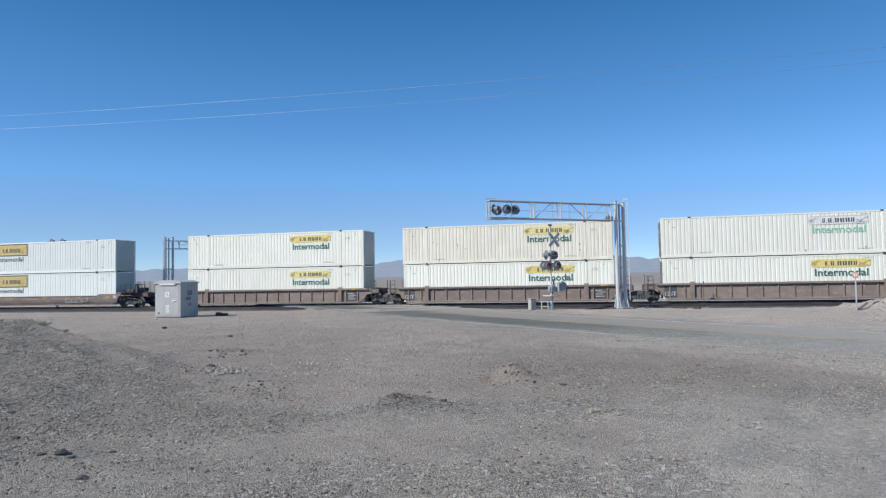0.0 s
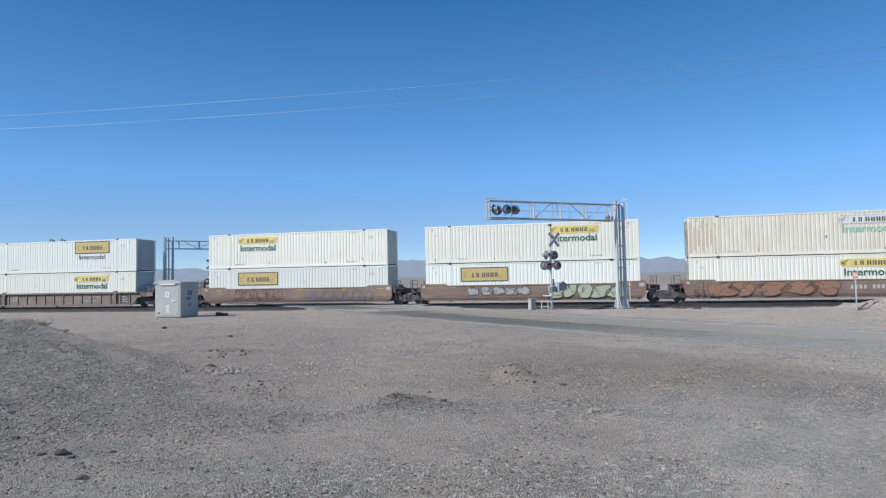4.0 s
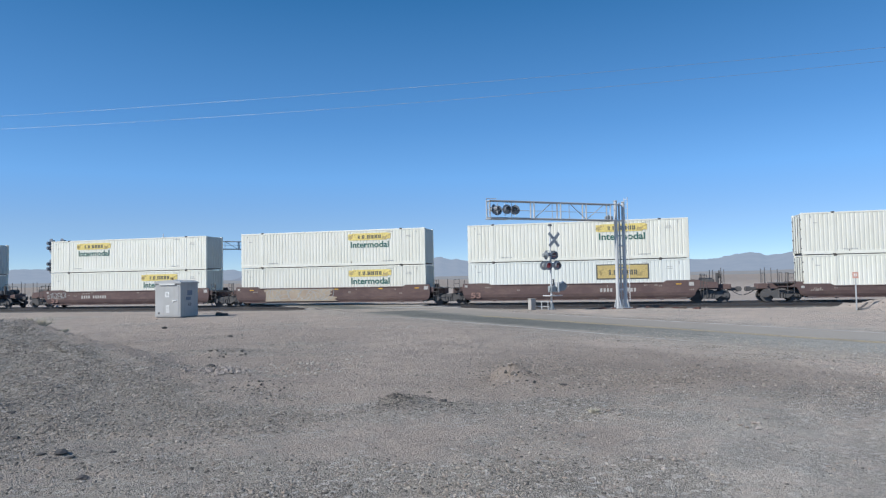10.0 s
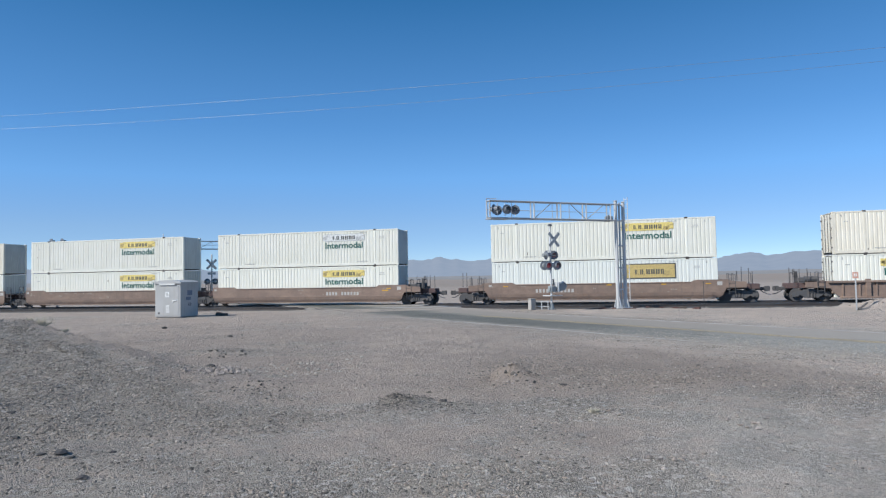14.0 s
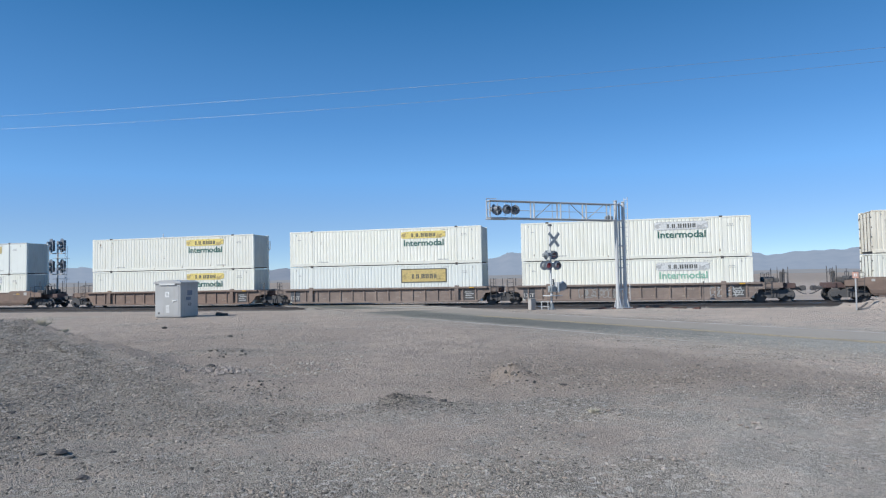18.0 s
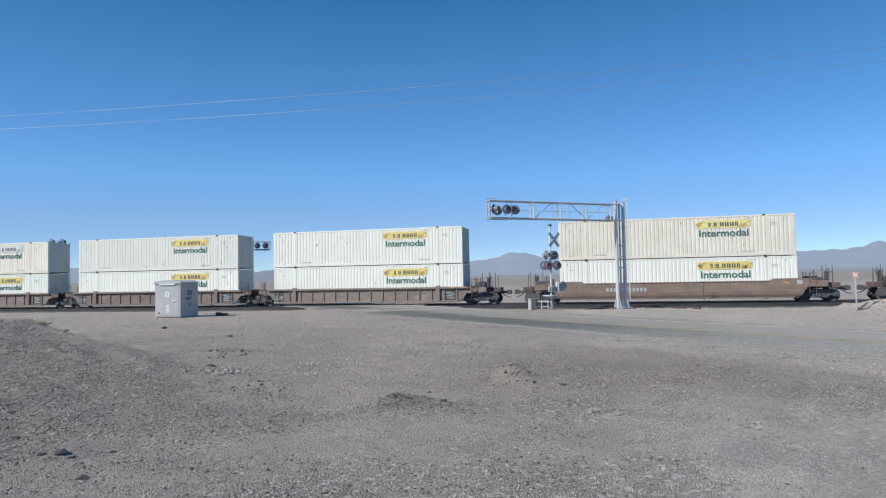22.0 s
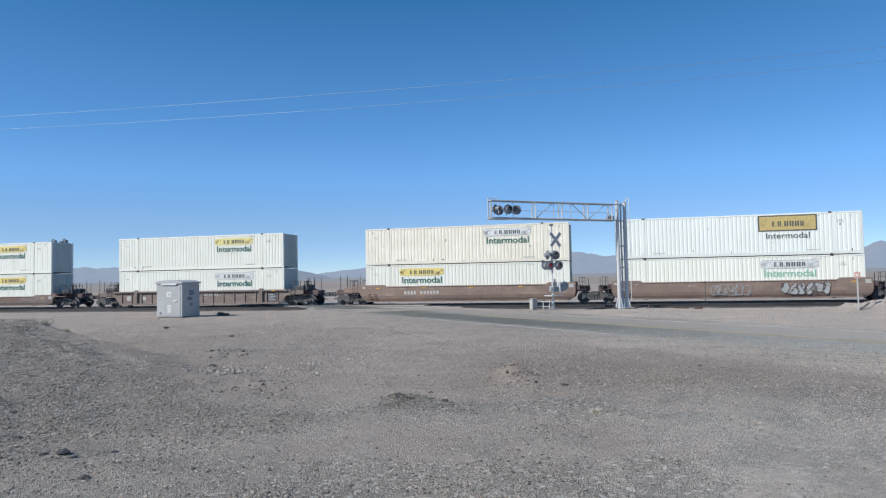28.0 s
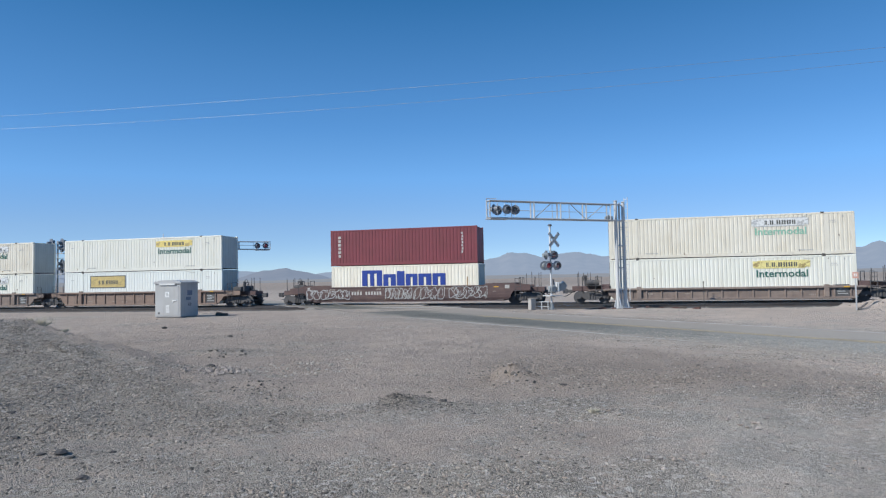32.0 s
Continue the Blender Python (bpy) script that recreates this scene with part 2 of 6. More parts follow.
def fbm(x, y, octaves=4):
    s = 0
    for k in range(octaves):
        s = s + vnoise(x * 2 ** k + 17.3 * k, y * 2 ** k + 9.1 * k) / 2 ** k
    return s


def step(a, b, x):
    t = np.clip((x - a) / (b - a), 0, 1)
    return t * t * (3 - 2 * t)


# ============ the plan ============
TRACK_Y, TRACK_TURN = 52.663, -14.466               # where the loads' near face crosses the y axis; the line's heading
TD = Vector((math.cos(radians(14.466)), -math.sin(radians(14.466)), 0))
TN = Vector((math.sin(radians(14.466)), math.cos(radians(14.466)), 0))
RAIL_Z = 0.2                                        # height of the running surface of the rails
FAR_TRACK, NEAR_TRACK = 1.3, -3.3                   # centre lines, metres beyond that near face
ROAD_D = Vector((-0.515, 0.857, 0))
ROAD_N = Vector((0.857, 0.515, 0))
ROAD_MID, ROAD_HALF = 21.1, 3.62


def on_line(s, q, z=0.0, turn=0.0):
    """A pose beside the railway: s metres along it, q metres beyond the loads' near face."""
    p = Vector((0, TRACK_Y, 0)) + TD * s + TN * q
    return pose(p.x, p.y, z, 0, 0, TRACK_TURN + turn)


def land(x, y):
    """Height of the ground."""
    q = x * TN.x + (y - TRACK_Y) * TN.y
    r = x * ROAD_N.x + y * ROAD_N.y
    base = 0.16 - 0.06 * step(6, 34, y) + 0.0 * x
    far = step(4.0, 12, q)
    bed = step(-6.5, -5.9, q)
    z = base * (1 - bed) + (-0.42) * bed
    z = z * (1 - far) + (-0.35) * far
    # rolling desert far off
    d = np.sqrt(x * x + y * y)
    z = z + fbm(x / 60, y / 60, 3) * 0.8 * step(90, 300, d) * step(-30, 60, q + 0 * x)
    # gravel berm
    cx = np.array([-60, -34, -20, -13.5, -10.1, -8.0, -5.47, -4.09, -2.0])
    cy = np.array([40, 33, 27.0, 21.6, 18.5, 16.6, 13.5, 12.1, 10.8])
    ch = np.array([1.35, 1.35, 1.12, 0.86, 0.62, 0.38, 0.19, 0.06, 0.0])
    yy, hh = np.interp(x, cx, cy), np.interp(x, cx, ch)
    e = y - yy
    berm = hh * np.where(e < 0, 1 - step(0, 15, -e), 1 - step(0.0, 3.2, e))
    z = z + berm * (1 - 0.25 * fbm(x / 1.3, y / 1.3, 3))
    # heaps, ruts and small relief near the camera
    off_road = step(0.2, 2.0, np.abs(r - ROAD_MID) - ROAD_HALF)
    near = (1 - step(25, 60, d)) * (1 - bed) * off_road
    z = z + near * (fbm(x / 2.6, y / 2.6, 4) * 0.11 + fbm(x / 0.5 + 40, y / 0.5, 3) * (0.03 + 0.05 * step(0.05, 0.3, berm)) + fbm(x / 1.1 + 7, y / 1.1, 3) * 0.10 * step(0.05, 0.3, berm))
    for hx, hy, hr, ha in ((-0.82, 11.45, 0.42, 0.105), (-0.5, 11.4, 0.3, 0.05), (1.28, 13.8, 0.42, 0.2), (1.5, 13.5, 0.35, 0.13), (-4.95, 15.3, 0.6, 0.07), (2.2, 10.05, 0.3, 0.04),
                           (4.15, 9.35, 0.35, 0.05), (2.3, 7.4, 0.22, 0.04), (-6.6, 19.3, 0.4, 0.12), (-6.0, 19.6, 0.5, 0.14), (-3.6, 16.2, 0.6, 0.06), (-3.5, 13.0, 0.5, 0.06)):
        w = np.exp(-((x - hx) ** 2 + ((y - hy) * 1.2) ** 2) / hr ** 2)
        z = z + w * ha * (1 + 0.7 * fbm(x / 0.22, y / 0.22, 3))
    # spoil bank beside the line
    s = x * TD.x + (y - TRACK_Y) * TD.y
    bank = np.exp(-((s - 31.0) / 4.6) ** 2 - ((q + 8.9) / 1.35) ** 2)
    z = z + bank * 1.05 * (1 + 0.8 * fbm(x / 0.7, y / 0.7, 3))
    # the road bed
    road = 1 - step(0.1, 2.4, np.abs(r - ROAD_MID) - ROAD_HALF)
    road = road * (1 - step(-6.5, -5.9, q) * (1 - step(4, 6, q)))
    z = z * (1 - road) + (0.080 + 0.115 * step(-11, -6.0, q) - 0.30 * step(5, 12, q)) * road
    return z


def at_land(x, y):
    return float(land(np.array([float(x)]), np.array([float(y)]))[0])


# ============ ground ============
def graded(start, stop, least, rate):
    out, p = [], start
    while p < stop:
        out.append(p)
        p += max(least, rate * abs(p))
    return out + [stop]


def ground_material():
    m, n, l, p = nodes_of("desert_ground")
    tc = n.new("ShaderNodeTexCoord")
    co = tc.outputs["Object"]
    at = n.new("ShaderNodeAttribute")
    at.attribute_name = "gravel"
    big = noise_at(n, l, co, 0.35, 5.0, 0.6)
    mid = noise_at(n, l, co, 2.2, 5.0, 0.65)
    fine = noise_at(n, l, co, 38.0, 4.0, 0.7)
    sum1 = n.new("ShaderNodeMath")
    l.new(at.outputs["Fac"], sum1.inputs[0])
    l.new(ramp(n, l, mid, 0.3, 0.7), sum1.inputs[1])
    mask = ramp(n, l, sum1.outputs[0], 0.65, 1.25)
    dirt = mixed(n, l, ramp(n, l, big, 0.35, 0.68), (0.370, 0.296, 0.245), (0.308, 0.249, 0.208))
    dirt = mixed(n, l, ramp(n, l, fine, 0.35, 0.75), dirt, (0.40, 0.352, 0.30))
    vor = n.new("ShaderNodeTexVoronoi")
    vor.inputs["Scale"].default_value = 72.0
    vor.inputs["Randomness"].default_value = 1.0
    l.new(co, vor.inputs["Vector"])
    vor2 = n.new("ShaderNodeTexVoronoi")
    vor2.inputs["Scale"].default_value = 17.0
    l.new(co, vor2.inputs["Vector"])
    sep = n.new("ShaderNodeSeparateColor")
    l.new(vor.outputs["Color"], sep.inputs[0])
    sep2 = n.new("ShaderNodeSeparateColor")
    l.new(vor2.outputs["Color"], sep2.inputs[0])
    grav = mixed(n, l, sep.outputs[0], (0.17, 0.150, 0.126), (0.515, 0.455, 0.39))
    # gaps between the gravel cells are darker in the colour
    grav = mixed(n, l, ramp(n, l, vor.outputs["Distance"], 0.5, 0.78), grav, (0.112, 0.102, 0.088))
    grav = mixed(n, l, ramp(n, l, sep2.outputs[1], 0.78, 1.0), grav, (0.5, 0.46, 0.42))
    grav = mixed(n, l, ramp(n, l, big, 0.4, 0.75), grav, (0.36, 0.325, 0.28))
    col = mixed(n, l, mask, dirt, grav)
    tone = noise_at(n, l, co, 0.9, 7.0, 0.7)
    shade = n.new("ShaderNodeHueSaturation")
    vr = ramp(n, l, tone, 0.3, 0.7)
    vr.node.inputs["To Min"].default_value, vr.node.inputs["To Max"].default_value = 0.9, 1.1
    # lightness set by area: soil patches, plus the berm's shade put into the colour
    ground_tone = n.new("ShaderNodeAttribute")
    ground_tone.attribute_name = "ground_tone"
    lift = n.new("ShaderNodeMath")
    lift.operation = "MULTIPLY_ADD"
    l.new(ground_tone.outputs["Fac"], lift.inputs[0])
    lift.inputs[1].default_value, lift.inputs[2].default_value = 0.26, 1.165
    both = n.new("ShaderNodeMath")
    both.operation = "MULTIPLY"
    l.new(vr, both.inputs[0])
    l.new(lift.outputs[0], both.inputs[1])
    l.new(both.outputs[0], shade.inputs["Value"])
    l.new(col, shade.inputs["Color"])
    col = shade.outputs[0]
    l.new(col, p.inputs["Base Color"])
    p.inputs["Roughness"].default_value = 0.95
    p.inputs["Specular IOR Level"].default_value = 0.2
    mx = n.new("ShaderNodeMix")
    l.new(mask, mx.inputs[0])
    l.new(fine, mx.inputs[2])
    dome = ramp(n, l, vor.outputs["Distance"], 0.75, 0.0)
    pile = n.new("ShaderNodeMath")
    pile.operation = "MULTIPLY_ADD"
    l.new(dome, pile.inputs[0])
    pile.inputs[1].default_value = 0.3
    l.new(noise_at(n, l, co, 46.0, 3.0, 0.6), pile.inputs[2])
    l.new(pile.outputs[0], mx.inputs[3])
    b = n.new("ShaderNodeBump")
    b.inputs["Strength"].default_value, b.inputs["Distance"].default_value = 1.0, 0.06
    l.new(mx.outputs[0], b.inputs["Height"])
    b2 = n.new("ShaderNodeBump")
    b2.inputs["Strength"].default_value, b2.inputs["Distance"].default_value = 0.5, 0.10
    l.new(mid, b2.inputs["Height"])
    l.new(b2.outputs[0], b.inputs["Normal"])
    l.new(b.outputs[0], p.inputs["Normal"])
    return m


def grid_mesh(name, xs, ys, height, material, mask=None):
    X, Y = np.meshgrid(np.array(xs), np.array(ys))
    Z = height(X, Y)
    co = np.stack([X, Y, Z], -1).reshape(-1, 3).astype(np.float32)
    nx, ny = len(xs), len(ys)
    i = (np.arange(ny - 1)[:, None] * nx + np.arange(nx - 1)[None, :]).ravel()
    quads = np.stack([i, i + 1, i + nx + 1, i + nx], -1).astype(np.int32)
    me = bpy.data.meshes.new(name)
    me.vertices.add(len(co))
    me.vertices.foreach_set("co", co.ravel())
    me.loops.add(quads.size)
    me.loops.foreach_set("vertex_index", quads.ravel())
    me.polygons.add(len(quads))
    me.polygons.foreach_set("loop_start", np.arange(len(quads), dtype=np.int32) * 4)
    me.polygons.foreach_set("use_smooth", np.ones(len(quads), dtype=bool))
    me.update(calc_edges=True)
    if mask is not None:
        a = me.attributes.new("gravel", "FLOAT", "POINT")
        a.data.foreach_set("value", mask(X, Y).ravel().astype(np.float32))
        a = me.attributes.new("ground_tone", "FLOAT", "POINT")
        a.data.foreach_set("value", ground_tone_map(X, Y).ravel().astype(np.float32))
    me.materials.append(material)
    return me


def gravel_mask(x, y):
    """Where grey gravel lies on the tan dirt: the apron round the camera, the berm and the shoulders of the road."""
    cx = np.array([-60, -34, -20, -13.5, -10.1, -8.0, -5.47, -4.09, -2.6, -0.8, 1.8, 4.5, 9, 14, 30])
    cy = np.array([41, 34, 28.0, 22.4, 19.2, 17.2, 14.2, 13.0, 12.2, 11.6, 11.8, 12.6, 13.5, 15, 17])
    e = np.interp(x, cx, cy) - y
    g = step(-0.2, 1.8, e)
    worn = step(0.02, 0.3, fbm(x / 3.4 + 3, y / 1.7, 3))
    g = g * (1 - 0.35 * worn * (x > -5)) * (1 - 0.35 * step(1, 6, x))
    r = np.abs(x * ROAD_N.x + y * ROAD_N.y - ROAD_MID) - ROAD_HALF
    g = np.maximum(g, 0.55 * (1 - step(0.3, 3.5, r)))
    g = g * (1 - 0.93 * np.exp(-((x - 0.5) / 2.7) ** 4 - ((y - 8.55 - 0.15 * fbm(x / 0.8, y / 0.5, 3) * 4) / 1.15) ** 4))
    g = np.maximum(g, 0.95 * np.exp(-((x - 0.3) / 2.6) ** 4 - ((y - 10.75) / 0.75) ** 4))
    patch = step(0.12, 0.3, fbm(x / 4.0 + 11, y / 2.0, 3))
    return np.clip(np.maximum(g, 0.5 * patch), 0, 1)


def ground_tone_map(x, y):
    """Tone by area: pale trodden dirt (1), dark crushed rock (-1), painted berm shade."""
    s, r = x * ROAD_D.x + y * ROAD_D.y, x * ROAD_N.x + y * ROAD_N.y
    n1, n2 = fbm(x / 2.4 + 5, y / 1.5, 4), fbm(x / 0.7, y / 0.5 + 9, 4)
    # the left slope's shade, darkened into the ground colour
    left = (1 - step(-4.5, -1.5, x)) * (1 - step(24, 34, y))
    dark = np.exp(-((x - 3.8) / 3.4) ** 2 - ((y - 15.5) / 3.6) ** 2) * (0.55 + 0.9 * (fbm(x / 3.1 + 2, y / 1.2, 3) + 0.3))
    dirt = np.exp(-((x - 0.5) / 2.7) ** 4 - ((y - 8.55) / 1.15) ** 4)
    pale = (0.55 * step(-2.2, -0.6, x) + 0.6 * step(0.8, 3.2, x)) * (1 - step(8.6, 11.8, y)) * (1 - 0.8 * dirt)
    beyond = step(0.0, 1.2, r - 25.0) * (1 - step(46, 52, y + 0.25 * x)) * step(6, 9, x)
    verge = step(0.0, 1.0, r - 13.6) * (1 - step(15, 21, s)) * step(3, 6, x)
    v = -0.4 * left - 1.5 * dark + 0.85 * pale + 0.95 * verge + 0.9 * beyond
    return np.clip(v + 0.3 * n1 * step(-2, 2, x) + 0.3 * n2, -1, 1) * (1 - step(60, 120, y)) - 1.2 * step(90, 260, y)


neg = [-v for v in graded(0.05, 4400, 0.11, 0.024)][::-1]
xs = neg + graded(0.05, 4400, 0.11, 0.024)
ys = [-v for v in graded(1, 900, 1.5, 0.2)][::-1] + [0, 1.5, 3.0] + graded(4.0, 4400, 0.09, 0.0125)
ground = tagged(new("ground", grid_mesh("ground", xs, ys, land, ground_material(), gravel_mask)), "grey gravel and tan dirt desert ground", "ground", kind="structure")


def stones(name, count, area, sizes, colours, seed, keep=None, label="", squash=0.6):
    """Loose stones as one mesh: dented octahedra with a subdivided ring."""
    rs = np.random.RandomState(seed)
    x0, x1, y0, y1 = area
    px, py = rs.uniform(x0, x1, count * 3), y0 + (y1 - y0) * rs.rand(count * 3) ** 1.6
    ok = np.ones(len(px), bool)
    if keep is not None:
        ok = rs.rand(len(px)) < keep(px, py)
    px, py = px[ok][:count], py[ok][:count]
    pz = land(px, py) + 0.012 * (np.abs(px * ROAD_N.x + py * ROAD_N.y - ROAD_MID) < ROAD_HALF + 0.06)
    n = len(px)
    unit = np.array([(0, 0, 1), (1, 0, 0.25), (0.3, 0.95, 0.2), (-0.85, 0.55, 0.25), (-0.8, -0.6, 0.2), (0.35, -0.95, 0.25), (0.5, 0.3, -0.6), (-0.6, 0.1, -0.6), (0.2, -0.6, -0.6)])
    tri = [(0, 1, 2), (0, 2, 3), (0, 3, 4), (0, 4, 5), (0, 5, 1), (1, 6, 2), (2, 7, 3), (2, 6, 7), (3, 7, 4), (4, 8, 5), (4, 7, 8), (5, 8, 1), (1, 8, 6), (6, 8, 7)]
    r = sizes[0] + (sizes[1] - sizes[0]) * rs.rand(n) ** 3.5
    jit = unit[None] * (1 + rs.uniform(-0.3, 0.3, (n, 9, 1)))
    a = rs.uniform(0, 6.283, n)
    ca, sa = np.cos(a)[:, None], np.sin(a)[:, None]
    ex, ey = rs.uniform(0.7, 1.4, (n, 1)), rs.uniform(0.7, 1.2, (n, 1))
    lx, ly = jit[:, :, 0] * ex, jit[:, :, 1] * ey
    co = np.stack([px[:, None] + r[:, None] * (lx * ca - ly * sa), py[:, None] + r[:, None] * (lx * sa + ly * ca),
                   pz[:, None] + r[:, None] * (jit[:, :, 2] * squash + 0.12)], -1)
    faces = (np.array(tri)[None] + 9 * np.arange(n)[:, None, None]).reshape(-1, 3)
    me = bpy.data.meshes.new(name)
    me.from_pydata(co.reshape(-1, 3).tolist(), [], faces.tolist())
    m, nn, l, p = nodes_of(name + "_rock")
    geo = nn.new("ShaderNodeNewGeometry")
    cr = nn.new("ShaderNodeValToRGB")
    cr.color_ramp.interpolation = "LINEAR"
    els = cr.color_ramp.elements
    els[0].color, els[1].color = (*colours[0], 1), (*colours[-1], 1)
    for k, c in enumerate(colours[1:-1]):
        els.new((k + 1) / (len(colours) - 1)).color = (*c, 1)
    l.new(geo.outputs["Random Per Island"], cr.inputs[0])
    l.new(cr.outputs[0], p.inputs["Base Color"])
    p.inputs["Roughness"].default_value = 0.9
    me.materials.append(m)
    return tagged(new(name, me), label, "stones", kind="stuff")


def off_road_gravel(x, y):
    r = np.abs(x * ROAD_N.x + y * ROAD_N.y - ROAD_MID) - ROAD_HALF
    view = (np.abs(x) < 0.72 * y + 1.5)
    return np.maximum(gravel_mask(x, y) ** 1.6, 0.9 * np.exp(-((x - 3.2) / 3.0) ** 2 - ((y - 14.0) / 3.4) ** 2)) * (1 - 0.92 * step(1.0, 3.5, x) * (1 - step(9, 12, y))) * view * (r > 0.3) * (0.35 + 0.65 * step(-0.1, 0.15, fbm(x / 1.1, y / 1.1, 3)))


GREYS = ((0.075, 0.067, 0.058), (0.15, 0.131, 0.112), (0.25, 0.219, 0.186), (0.345, 0.303, 0.257), (0.275, 0.218, 0.176), (0.48, 0.43, 0.37))
stones("gravel", 84000, (-16, 14, 5.0, 20), (0.009, 0.026), GREYS, 3, off_road_gravel, "small grey and tan crushed gravel lying on dirt")
stones("berm_gravel", 50000, (-30, -2, 9.0, 34), (0.008, 0.027), GREYS, 6, lambda x, y: gravel_mask(x, y) * (np.abs(x) < 0.72 * y + 1.5) * (0.3 + 0.7 * step(-0.1, 0.2, fbm(x / 1.7, y / 1.7, 3))),
       "coarse grey gravel on the berm")
stones("pebbles", 3000, (-36, 22, 12.0, 42), (0.012, 0.048), GREYS, 4, lambda x, y: (np.abs(x * ROAD_N.x + y * ROAD_N.y - ROAD_MID) > ROAD_HALF + 0.4) * 0.8 * (x * TN.x + (y - TRACK_Y) * TN.y < -8.5),
       "scattered stones on the dirt flat")


stones("grit", 26000, (-20, 12, 12.5, 36), (0.008, 0.024), GREYS, 9, lambda x, y: (np.abs(x * ROAD_N.x + y * ROAD_N.y - ROAD_MID) > ROAD_HALF + 0.3) * (x * TN.x + (y - TRACK_Y) * TN.y < -8.0) * (0.25 + 0.75 * step(-0.05, 0.25, fbm(x / 2.0, y / 2.0, 3))) * (np.abs(x) < 0.72 * y),
       "fine grit on the dirt flat")
VERGE = ((0.22, 0.2, 0.172), (0.33, 0.3, 0.26), (0.42, 0.385, 0.335), (0.37, 0.325, 0.275), (0.5, 0.46, 0.4))
stones("verge_gravel", 24000, (3, 18, 8.0, 28), (0.008, 0.026), VERGE, 8, lambda x, y: np.exp(-((x * ROAD_N.x + y * ROAD_N.y - 17.9) / 1.8) ** 2) * (1 - step(14, 22, x * ROAD_D.x + y * ROAD_D.y)),
       "pale gravel strewn over the edge of the road")


def rubble(name, x, y, count, spread, sizes, seed, colours, label):
    rs = np.random.RandomState(seed)
    key = lambda px, py: np.exp(-(((px - x) / spread) ** 2 + ((py - y) / spread) ** 2))
    return stones(name, count, (x - 2.2 * spread, x + 2.2 * spread, y - 2.2 * spread, y + 2.2 * spread), sizes, colours, seed, key, label, 0.75)


PALE = ((0.22, 0.185, 0.16), (0.30, 0.26, 0.23), (0.38, 0.335, 0.30), (0.25, 0.21, 0.18))
DARK = ((0.06, 0.056, 0.05), (0.10, 0.09, 0.08), (0.17, 0.15, 0.132))
rubble("rubble_heap", -4.9, 15.1, 420, 0.5, (0.02, 0.075), 21, PALE, "patch of pale broken rock on the dirt")
rubble("pale_rubble", -3.5, 16.1, 460, 0.95, (0.015, 0.06), 28, VERGE[1:], "loose pale rock fragments on the dirt")
rubble("clod_heap", 1.3, 13.5, 240, 0.34, (0.015, 0.07), 22, PALE + DARK, "low heap of tan clods and stones")
rubble("dark_heap", -0.75, 11.33, 2300, 0.33, (0.008, 0.018), 23, DARK, "low heap of dark gravel")
rubble("dark_patch", -3.3, 12.6, 240, 0.5, (0.012, 0.035), 29, DARK, "patch of dark gravel at the foot of the berm")
rubble("dark_rim", 0.1, 11.0, 300, 0.45, (0.01, 0.028), 30, DARK, "patch of dark gravel on the apron")
rubble("clods", 2.27, 7.35, 26, 0.16, (0.012, 0.04), 24, PALE, "few clods on the gravel")
rubble("tan_clods", 4.1, 9.3, 46, 0.28, (0.012, 0.045), 25, PALE, "few tan clods on the gravel")
rubble("lip_stones", -6.2, 19.2, 90, 0.5, (0.02, 0.07), 31, DARK, "dark stones on a low earth lip")
rubble("bank_stones", 24.5, 37.2, 420, 2.8, (0.02, 0.085), 26, PALE, "stones on the spoil bank by the railway")


def line_q(x, y):
    return x * TN.x + (y - TRACK_Y) * TN.y


stones("lineside_stones", 5200, (-48, 32, 36.0, 62), (0.025, 0.10), ((0.12, 0.11, 0.105), (0.24, 0.22, 0.2), (0.36, 0.335, 0.31), (0.47, 0.45, 0.42)), 33,
       lambda x, y: np.exp(-((line_q(x, y) + 6.7) / 0.75) ** 2) * (line_q(x, y) < -5.7) * (0.2 + 0.8 * step(-0.1, 0.2, fbm(x / 2.2, y / 2.2, 3))) * (np.abs(x * ROAD_N.x + y * ROAD_N.y - ROAD_MID) > ROAD_HALF + 0.3),
       "pale loose stones along the foot of the track bed")
for k, (sx, sy, sr) in enumerate(((-4.5, 7.98, 0.075), (-4.69, 7.9, 0.045), (-4.3, 7.83, 0.04), (-3.75, 7.05, 0.055), (-5.66, 8.98, 0.05), (-4.01, 8.22, 0.035), (-12.95, 31.4, 0.13),
                                  (-8.23, 26.1, 0.1), (-0.03, 11.45, 0.06), (-6.5, 10.2, 0.05), (-5.7, 16.6, 0.1), (2.2, 12.6, 0.05))):
    g = Geo()
    rs = random.Random(40 + k)
    bm = bmesh.new()
    bmesh.ops.create_icosphere(bm, subdivisions=2, radius=sr)
    for v in bm.verts:
        v.co *= 1 + rs.uniform(-0.22, 0.22)
        v.co.z *= 0.42
        v.co.x *= 1.3
    me = bpy.data.meshes.new("stone")
    bm.to_mesh(me)
    bm.free()
    me.materials.append(once("stone_mat", lambda: painted("dark_stone", (0.07, 0.068, 0.066), (0.11, 0.1, 0.095), (0.16, 0.14, 0.12), 0.4, 0.9)))
    ob = new("stone", me)
    ob.matrix_basis = pose(sx, sy, at_land(sx, sy) + sr * 0.25, 0, 0, rs.uniform(0, 180))
    tagged(ob, "dark grey stone lying on the gravel", "stone", "loose stones")


